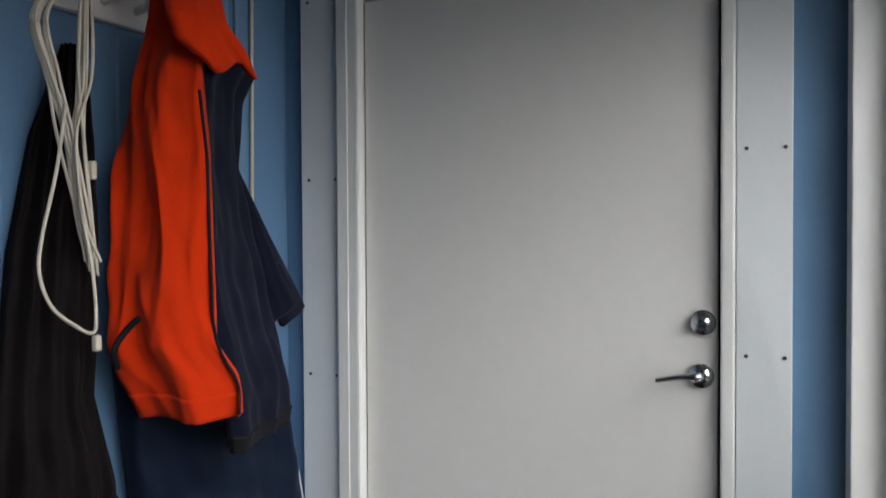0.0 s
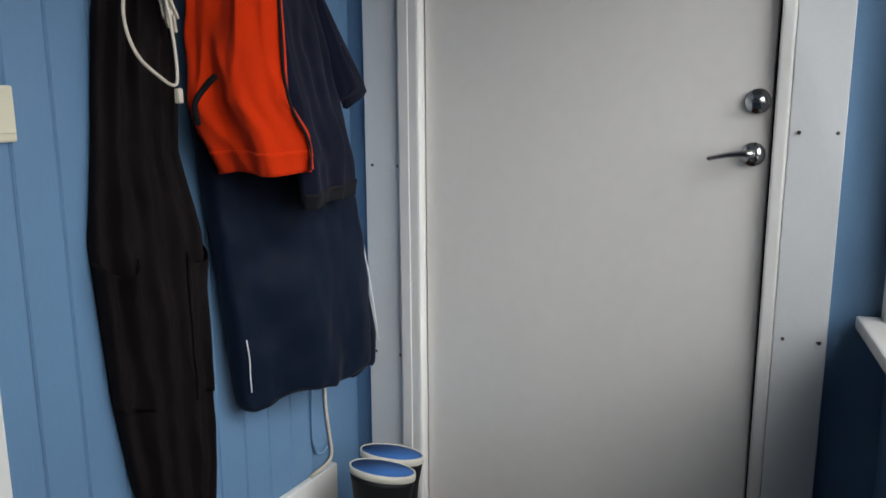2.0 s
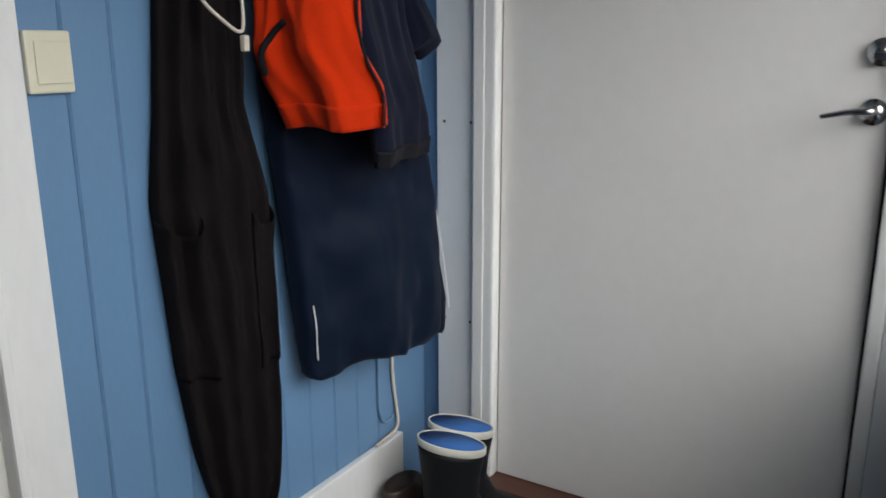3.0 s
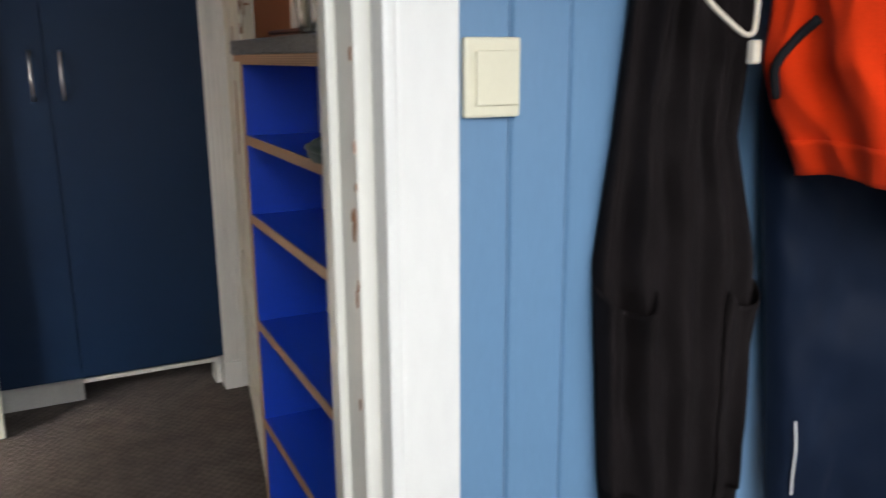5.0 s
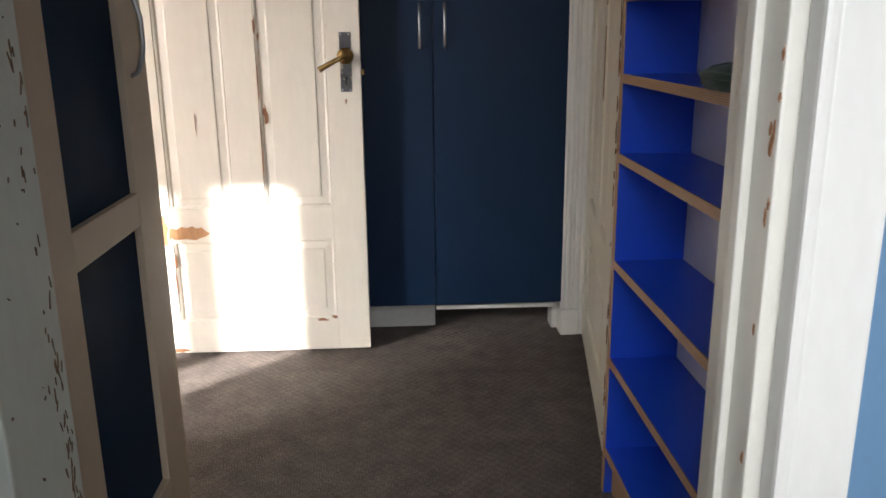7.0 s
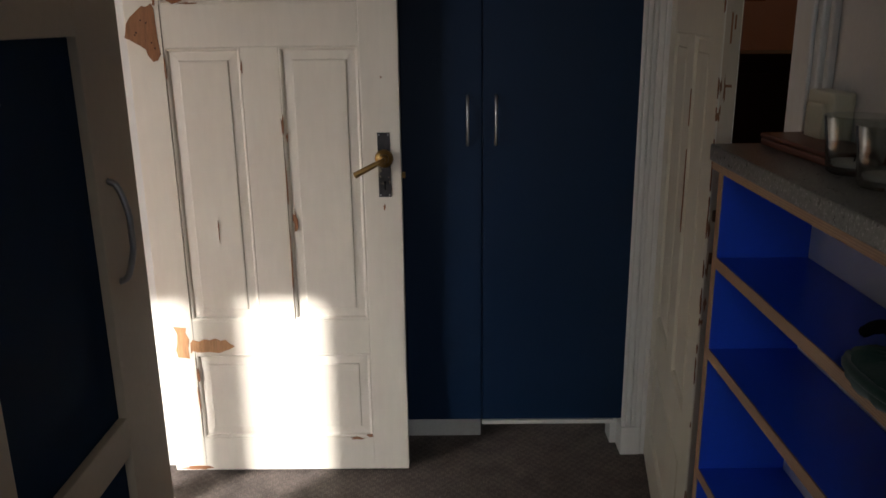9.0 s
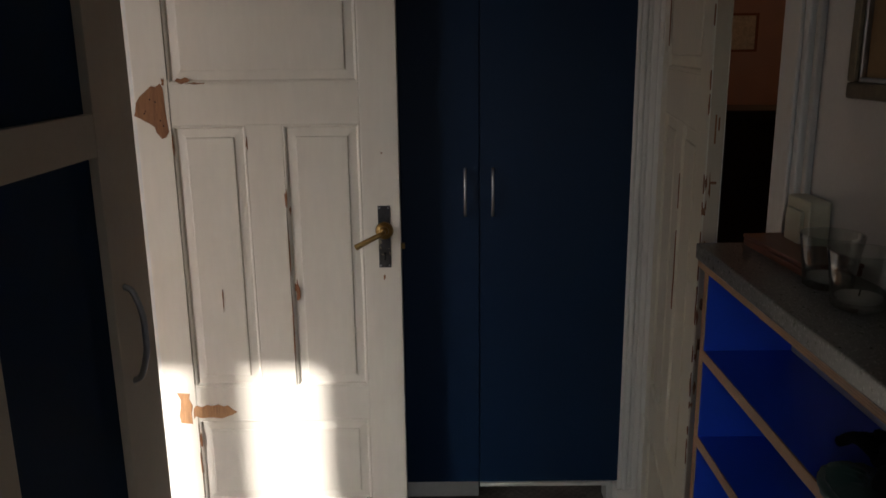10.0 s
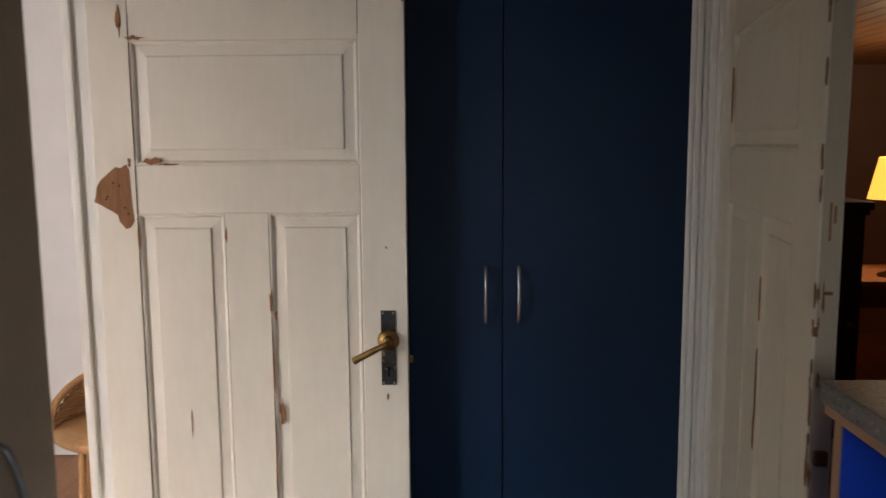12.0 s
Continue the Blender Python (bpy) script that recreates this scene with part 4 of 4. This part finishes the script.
# ---- parlour chair ----
ch = thing("rattan_chair", "honey-coloured rattan armchair with a rounded woven back", "chair", pose(-1.13, 4.05, -0.004, 0, 0, 200))
part("seat", lathe(bmesh.new(), 0, 0, [(0.27, 0.37), (0.29, 0.385), (0.285, 0.41), (0.10, 0.405)], 32), RATTAN, ch, "", True)
rim = [(0.30 * math.sin(a), -0.22 * math.cos(a) * 0.9 - 0.02, 0.43 + 0.16 * math.cos(a)) for a in [math.radians(-105 + 210 * k / 12) for k in range(13)]]
part("back_rim", tube(bmesh.new(), rim, 0.016, 10, 5), RATTAN, ch, "", True)
for k in range(1, 24):
    a = math.radians(-100 + 200 * k / 24)
    part("cane", tube(bmesh.new(), [(0.27 * math.sin(a * 0.8), -0.24 * math.cos(a * 0.8), 0.40), (0.30 * math.sin(a * 0.9), -0.25 * math.cos(a * 0.9), 0.42 + 0.03 * math.cos(a)), (0.30 * math.sin(a), -0.198 * math.cos(a) - 0.02, 0.43 + 0.16 * math.cos(a))], 0.0075, 6, 4), RATTAN, ch, "", True)
for j in range(15):
    z = 0.42 + 0.0105 * j
    part("weave", tube(bmesh.new(), [(0.285 * math.sin(b), -0.245 * math.cos(b), z) for b in [math.radians(-88 + 4 * j + (176 - 8 * j) * k / 8) for k in range(9)]], 0.0052, 6, 3), RATTAN, ch, "", True)
for a in (45, 135, 225, 315):
    x, y = 0.24 * math.cos(radians(a)), 0.24 * math.sin(radians(a))
    part("leg", tube(bmesh.new(), [(x, y, 0.38), (x * 1.1, y * 1.1, 0.0)], 0.014, 10), RATTAN, ch, "", True)

# ---- entry things ----
rack = thing("coat_rack", "white wooden coat rack with round pegs on the boards", "coat rack", pose(0, 1.05, 1.762))
part("back_board", boxes((0.98, 1.42, -0.020, 0.0, -0.034, 0.036), bevel=0.004), WHITE, rack)
for x in (1.055, 1.135, 1.215, 1.30, 1.385):
    part("peg", tube(disc(bmesh.new(), (x, -0.062, 0.010), (0, -1, 0.2), 0.014, 0.012, 16, 0.010), [(x, -0.018, 0.0), (x, -0.058, 0.009)], 0.008, 10), WHITE, rack, "", True)

lsw = thing("light_switch", "square ivory rocker light switch on the blue boards", "switch", pose(0.739, 1.0505, 1.133))
part("plate", boxes((-0.036, 0.036, -0.012, 0.0, -0.0445, 0.0445), bevel=0.004), IVORY, lsw)
part("rocker", boxes((-0.0235, 0.033, -0.0155, -0.012, -0.031, 0.030), bevel=0.002), IVORY, lsw)

card = Cloth([(1.66, 1.035, 1.02, 1.055, 0.99, 0.012), (1.60, 1.015, 1.03, 1.06, 0.985, 0.02), (1.50, 0.975, 1.03, 1.062, 0.98, 0.03), (1.30, 0.930, 1.03, 1.062, 0.975, 0.04), (1.06, 0.905, 1.03, 1.05, 0.975, 0.045), (0.90, 0.884, 1.032, 1.09, 0.97, 0.045), (0.60, 0.905, 1.032, 1.09, 0.972, 0.045), (0.42, 0.930, 1.032, 1.093, 0.975, 0.04), (0.31, 0.955, 1.03, 1.082, 0.98, 0.03), (0.275, 0.97, 1.03, 1.072, 0.985, 0.025)], 4.2, 0.020, 2)
cardigan = thing("knitted_cardigan", "long charcoal knitted cardigan with pockets hung on the rack", "cardigan", pose(0, 0, 0), "clothes on the rack")
part("body", card.mesh(nu=72, nv=90), KNIT, cardigan, "", True)
for u0, u1 in ((-0.01, 0.31), (0.72, 1.0)):
    part("pocket", card.mesh(u0, u1, 0.22, 0.432, 24, 28, 0.006, 0.004, lambda q: -0.020 * math.sin(math.pi * q), 0.020), KNIT, cardigan, "sagging patch pocket", True)
part("hanging_loop", tube(bmesh.new(), [(1.040, 0.995, 1.64), (1.050, 0.985, 1.72), (1.056, 0.995, 1.778), (1.062, 0.985, 1.72), (1.062, 0.99, 1.64)], 0.002, 6), BLACKTRIM, cardigan)

fleece = thing("fleece_jacket", "bright orange fleece jacket with navy lining hung on the rack", "jacket", pose(0, 0, 0), "clothes on the rack")
fl = Cloth([(1.80, 1.215, 0.985, 1.225, 0.90, 0.01), (1.70, 1.175, 0.97, 1.165, 0.83, 0.02), (1.62, 1.143, 0.96, 1.105, 0.79, 0.03), (1.47, 1.093, 0.955, 1.098, 0.765, 0.035), (1.30, 1.078, 0.95, 1.098, 0.76, 0.035), (1.15, 1.073, 0.95, 1.105, 0.76, 0.04), (1.09, 1.085, 0.95, 1.150, 0.75, 0.04), (1.05, 1.105, 0.94, 1.156, 0.748, 0.035), (1.018, 1.12, 0.935, 1.156, 0.75, 0.03)], 1.5, 0.016, 5, 1, 0.003, 0.020)
part("body", fl.mesh(nu=64, nv=80), ORANGE, fleece, "orange fleece", True)
part("hem", fl.mesh(0, 1, -0.005, 0.050, 48, 6, 0.004, 0.006), ORANGE, fleece, "stitched orange hem", True)
zp = [fl.at(1.0, k / 14, 0.0) for k in range(11)]
part("zip", tube(bmesh.new(), zp, 0.0032, 6, 4), BLACKTRIM, fleece, "black zip edge", True)
part("pocket_zip", tube(bmesh.new(), [fl.at(0.10, 0.115, 0.004), fl.at(0.16, 0.16, 0.005), fl.at(0.26, 0.20, 0.005), fl.at(0.38, 0.225, 0.004)], 0.0055, 8, 6), BLACKTRIM, fleece, "black pocket zip", True)
col = Cloth([(1.82, 1.16, 0.93, 1.24, 0.88, 0.01), (1.74, 1.075, 0.84, 1.165, 0.80, 0.02), (1.69, 1.045, 0.81, 1.145, 0.775, 0.02), (1.65, 1.055, 0.80, 1.182, 0.765, 0.014), (1.618, 1.090, 0.79, 1.205, 0.76, 0.004)], 0.8, 0.005, 8)
part("collar", col.mesh(nu=24, nv=24, lift=0.026), ORANGE, fleece, "turned-out orange collar", True)
lin = Cloth([(1.72, 1.21, 0.85, 1.36, 0.97, 0.02), (1.66, 1.17, 0.80, 1.405, 0.93, 0.03), (1.60, 1.12, 0.79, 1.39, 0.94, 0.02), (1.45, 1.11, 0.785, 1.37, 0.93, 0.02), (1.25, 1.115, 0.785, 1.415, 0.915, 0.03), (1.05, 1.165, 0.78, 1.455, 0.89, 0.04), (0.975, 1.19, 0.79, 1.452, 0.878, 0.035), (0.95, 1.20, 0.80, 1.448, 0.878, 0.03)], 2.2, 0.016, 11, 1, 0.004)
part("lining", lin.mesh(nu=56, nv=80), NAVYCLOTH, fleece, "worn navy lining and sleeve", True)
part("cuff", lin.mesh(0.0, 1.0, -0.012, 0.028, 40, 5, 0.004, 0.008), BLACKTRIM, fleece, "black elastic cuff", True)
slv = Cloth([(1.48, 1.385, 0.965, 1.41, 0.95, 0.01), (1.33, 1.40, 0.955, 1.49, 0.925, 0.025), (1.20, 1.425, 0.95, 1.578, 0.91, 0.03), (1.165, 1.44, 0.945, 1.598, 0.905, 0.02), (1.135, 1.45, 0.945, 1.53, 0.918, 0.01)], 1.5, 0.008, 14)
part("sleeve", slv.mesh(nu=24, nv=30), NAVYCLOTH, fleece, "navy sleeve", True)
part("sleeve_seam", slv.mesh(0.15, 0.6, -0.008, 0.012, 16, 3, 0.002, 0.006), ORANGE, fleece, "orange sleeve edge", True)

trousers = thing("work_trousers", "navy nylon trousers with white piping hung below the jacket", "trousers", pose(0, 0, 0), "clothes on the rack")
tr = Cloth([(1.50, 1.20, 1.02, 1.40, 0.99, 0.02), (1.10, 1.13, 1.01, 1.48, 0.93, 0.05), (1.00, 1.138, 1.005, 1.505, 0.915, 0.06), (0.76, 1.168, 1.0, 1.555, 0.905, 0.065), (0.55, 1.190, 0.998, 1.572, 0.905, 0.06), (0.492, 1.200, 0.995, 1.568, 0.91, 0.055), (0.488, 1.207, 0.99, 1.562, 0.915, 0.05)], 2.0, 0.022, 17, 1, 0.009)
part("leg", tr.mesh(nu=64, nv=80), TROUSER, trousers, "", True)
tr2 = Cloth([(1.00, 1.43, 0.99, 1.512, 0.935, 0.015), (0.76, 1.47, 0.99, 1.590, 0.93, 0.02), (0.55, 1.50, 0.99, 1.642, 0.925, 0.02), (0.465, 1.51, 0.99, 1.645, 0.93, 0.015), (0.452, 1.52, 0.99, 1.638, 0.935, 0.012)], 1.2, 0.008, 19)
part("leg", tr2.mesh(nu=28, nv=50), TROUSER, trousers, "", True)
part("piping", tube(bmesh.new(), [(1.497, 0.905, 0.975), (1.512, 0.898, 0.94), (1.532, 0.893, 0.845), (1.574, 0.893, 0.684), (1.610, 0.897, 0.54)], 0.0019, 6, 6), PIPING, trousers, "white piping")
part("piping", tube(bmesh.new(), [tr.at(0.05, v, 0.006) for v in (0.045, 0.08, 0.12, 0.16)], 0.0016, 6, 6), PIPING, trousers, "white piping")

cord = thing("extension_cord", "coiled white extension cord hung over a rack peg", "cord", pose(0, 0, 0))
rnd = random.Random(3)


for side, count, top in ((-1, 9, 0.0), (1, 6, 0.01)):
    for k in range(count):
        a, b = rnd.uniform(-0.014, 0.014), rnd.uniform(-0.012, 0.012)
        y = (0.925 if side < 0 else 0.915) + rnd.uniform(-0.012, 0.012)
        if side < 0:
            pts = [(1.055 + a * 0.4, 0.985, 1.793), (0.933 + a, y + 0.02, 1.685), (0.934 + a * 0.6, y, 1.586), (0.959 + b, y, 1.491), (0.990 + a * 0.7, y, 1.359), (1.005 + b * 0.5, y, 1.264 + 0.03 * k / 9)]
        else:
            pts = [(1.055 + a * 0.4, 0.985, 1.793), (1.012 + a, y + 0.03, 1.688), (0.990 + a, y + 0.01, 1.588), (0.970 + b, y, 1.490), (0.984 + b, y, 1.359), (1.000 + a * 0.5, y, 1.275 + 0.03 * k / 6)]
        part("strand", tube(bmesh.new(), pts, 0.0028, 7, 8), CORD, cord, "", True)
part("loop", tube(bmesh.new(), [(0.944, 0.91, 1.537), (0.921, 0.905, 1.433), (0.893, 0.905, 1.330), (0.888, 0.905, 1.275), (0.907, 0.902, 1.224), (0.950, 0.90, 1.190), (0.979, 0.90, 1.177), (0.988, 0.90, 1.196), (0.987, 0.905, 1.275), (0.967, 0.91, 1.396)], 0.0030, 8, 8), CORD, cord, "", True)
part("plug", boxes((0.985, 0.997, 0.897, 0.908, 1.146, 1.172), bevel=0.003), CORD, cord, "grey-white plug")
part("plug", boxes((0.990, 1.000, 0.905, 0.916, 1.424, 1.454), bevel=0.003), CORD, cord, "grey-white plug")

wc = thing("wall_cable", "white cable clipped down the blue boards to the skirting", "cable", pose(0, 0, 0))
part("run", tube(bmesh.new(), [(1.598, 1.043, 2.30), (1.590, 1.043, 1.9), (1.583, 1.043, 1.3), (1.574, 1.043, 0.8), (1.570, 1.043, 0.40), (1.584, 1.042, 0.26), (1.588, 1.040, 0.21), (1.565, 1.036, 0.192), (1.50, 1.034, 0.188), (1.488, 1.036, 0.184)], 0.0045, 8, 8), CORD, wc, "", True)
part("run", tube(bmesh.new(), [(1.535, 1.045, 2.30), (1.530, 1.045, 1.3), (1.515, 1.045, 0.40), (1.520, 1.044, 0.25), (1.555, 1.044, 0.225), (1.575, 1.044, 0.23)], 0.004, 8, 8), BLUECORD, wc, "cable painted over in blue", True)


def rubber_boot(at, turn):
    b = thing("rubber_boot", "black rubber boot with blue lining and cream rim, on the floor", "boot", pose(*at, 0, 0, turn), "rubber boots")
    bm = bmesh.new()
    loft(bm, [ellipse(cx, 0, z, rx, ry, 28, tl) for z, cx, rx, ry, tl in ((0.012, 0.065, 0.135, 0.046, 0), (0.04, 0.065, 0.137, 0.05, 0), (0.075, 0.045, 0.115, 0.05, -0.01), (0.105, 0.010, 0.080, 0.052, -0.012), (0.15, -0.004, 0.066, 0.053, 0), (0.20, -0.004, 0.070, 0.050, 0), (0.255, -0.002, 0.078, 0.047, -0.008), (0.272, -0.002, 0.080, 0.046, -0.014))])
    part("shell", bm, RUBBER, b, "", True)
    part("rim", loft(bmesh.new(), [ellipse(-0.002, 0, z - 0.033, rx + 0.003, ry - 0.039, 32, -0.014) for z, rx, ry in ((0.302, 0.0765, 0.0845), (0.304, 0.0785, 0.0865), (0.320, 0.0785, 0.0865), (0.322, 0.076, 0.084), (0.318, 0.073, 0.081), (0.300, 0.072, 0.080))], False), RIM, b, "cream rubber rim", True)
    part("lining", loft(bmesh.new(), [ellipse(-0.002, 0, z - 0.033, rx + 0.003, ry - 0.039, 32, -0.014) for z, rx, ry in ((0.320, 0.0735, 0.0815), (0.312, 0.072, 0.080), (0.300, 0.050, 0.062), (0.298, 0.020, 0.048))]), BOOTLINE, b, "bright blue lining", True)
    part("sole", loft(bmesh.new(), [ellipse(0.065, 0, z, 0.139, 0.05, 28) for z in (0.0, 0.014)]), RUBBER, b)
    return b


rubber_boot((1.580, 0.842, -0.030), -56)
rubber_boot((1.492, 0.816, -0.030), -60)


def low_shoe(at, turn, mat, label, h=0.075):
    sh = thing("low_shoe", label, "shoe", pose(*at, 0, 0, turn), "shoes by the front door")
    part("upper", loft(bmesh.new(), [ellipse(cx, 0, z, rx, ry, 24) for z, cx, rx, ry in ((0.014, 0.0, 0.132, 0.043), (0.035, 0.0, 0.130, 0.044), (0.055, -0.015, 0.108, 0.040), (h, -0.045, 0.068, 0.034), (h + 0.008, -0.05, 0.060, 0.031), (h - 0.012, -0.05, 0.05, 0.024))]), mat, sh, "", True)
    part("sole", loft(bmesh.new(), [ellipse(0, 0, z, 0.135, 0.046, 24) for z in (0.0, 0.013)]), BLACKTRIM, sh)
    return sh


low_shoe((1.555, 0.975, -0.030), 0, LEATHER, "dark brown leather shoe beside the boots", 0.12)
low_shoe((1.275, 0.976, -0.030), 4, LEATHER, "dark brown leather shoe near the skirting")
low_shoe((1.30, 0.868, -0.030), -8, PALEPINK, "pale pink rubber clog on the entry floor", 0.066)

# ---- pieces of the floor and the boards ----
bm = boxes((-0.0965, 0.0965, -0.0965, 0.0965, -0.006, 0.006), bevel=0.0015)
tile0 = part("tile", bm, TILE, entry)
tile0.location = (1.70, 0.93, -0.036)
for i in range(13):
    for j in range(10):
        if (i, j) != (0, 0):
            o = new("tile", tile0.data)
            o.parent = entry
            o.location = (1.70 - 0.2 * i, 0.93 - 0.2 * j, -0.036)


def board_mesh(w, h):
    bm = bmesh.new()
    prof = [(0.0005, 0.010), (0.0005, 0.0045), (0.004, 0.0), (w - 0.004, 0.0), (w - 0.0005, 0.0045), (w - 0.0005, 0.010)]
    loft(bm, [[(x, y, z) for x, y in prof] for z in (0.0, h)])
    bmesh.ops.recalc_face_normals(bm, faces=bm.faces)
    me = bpy.data.meshes.new("board")
    bm.to_mesh(me)
    bm.free()
    me.materials.append(BLUE)
    return me


BW = 0.0833
full = board_mesh(BW, HC + 0.036)
for k in range(-1, 10):
    o = new("board", full)
    o.parent = wall_north
    o.location = (0.769 + BW * k, 1.0505, -0.036)
for k in range(6):
    o = new("board", full)
    o.parent = wall_north
    o.location = (-0.40 - BW * (k + 1) + 0.0, 1.0505, -0.036)
short = board_mesh(BW, 0.35)
for k in range(13):
    o = new("board", short)
    o.parent = wall_north
    o.location = (0.769 - BW * (k + 2), 1.0505, 1.972)
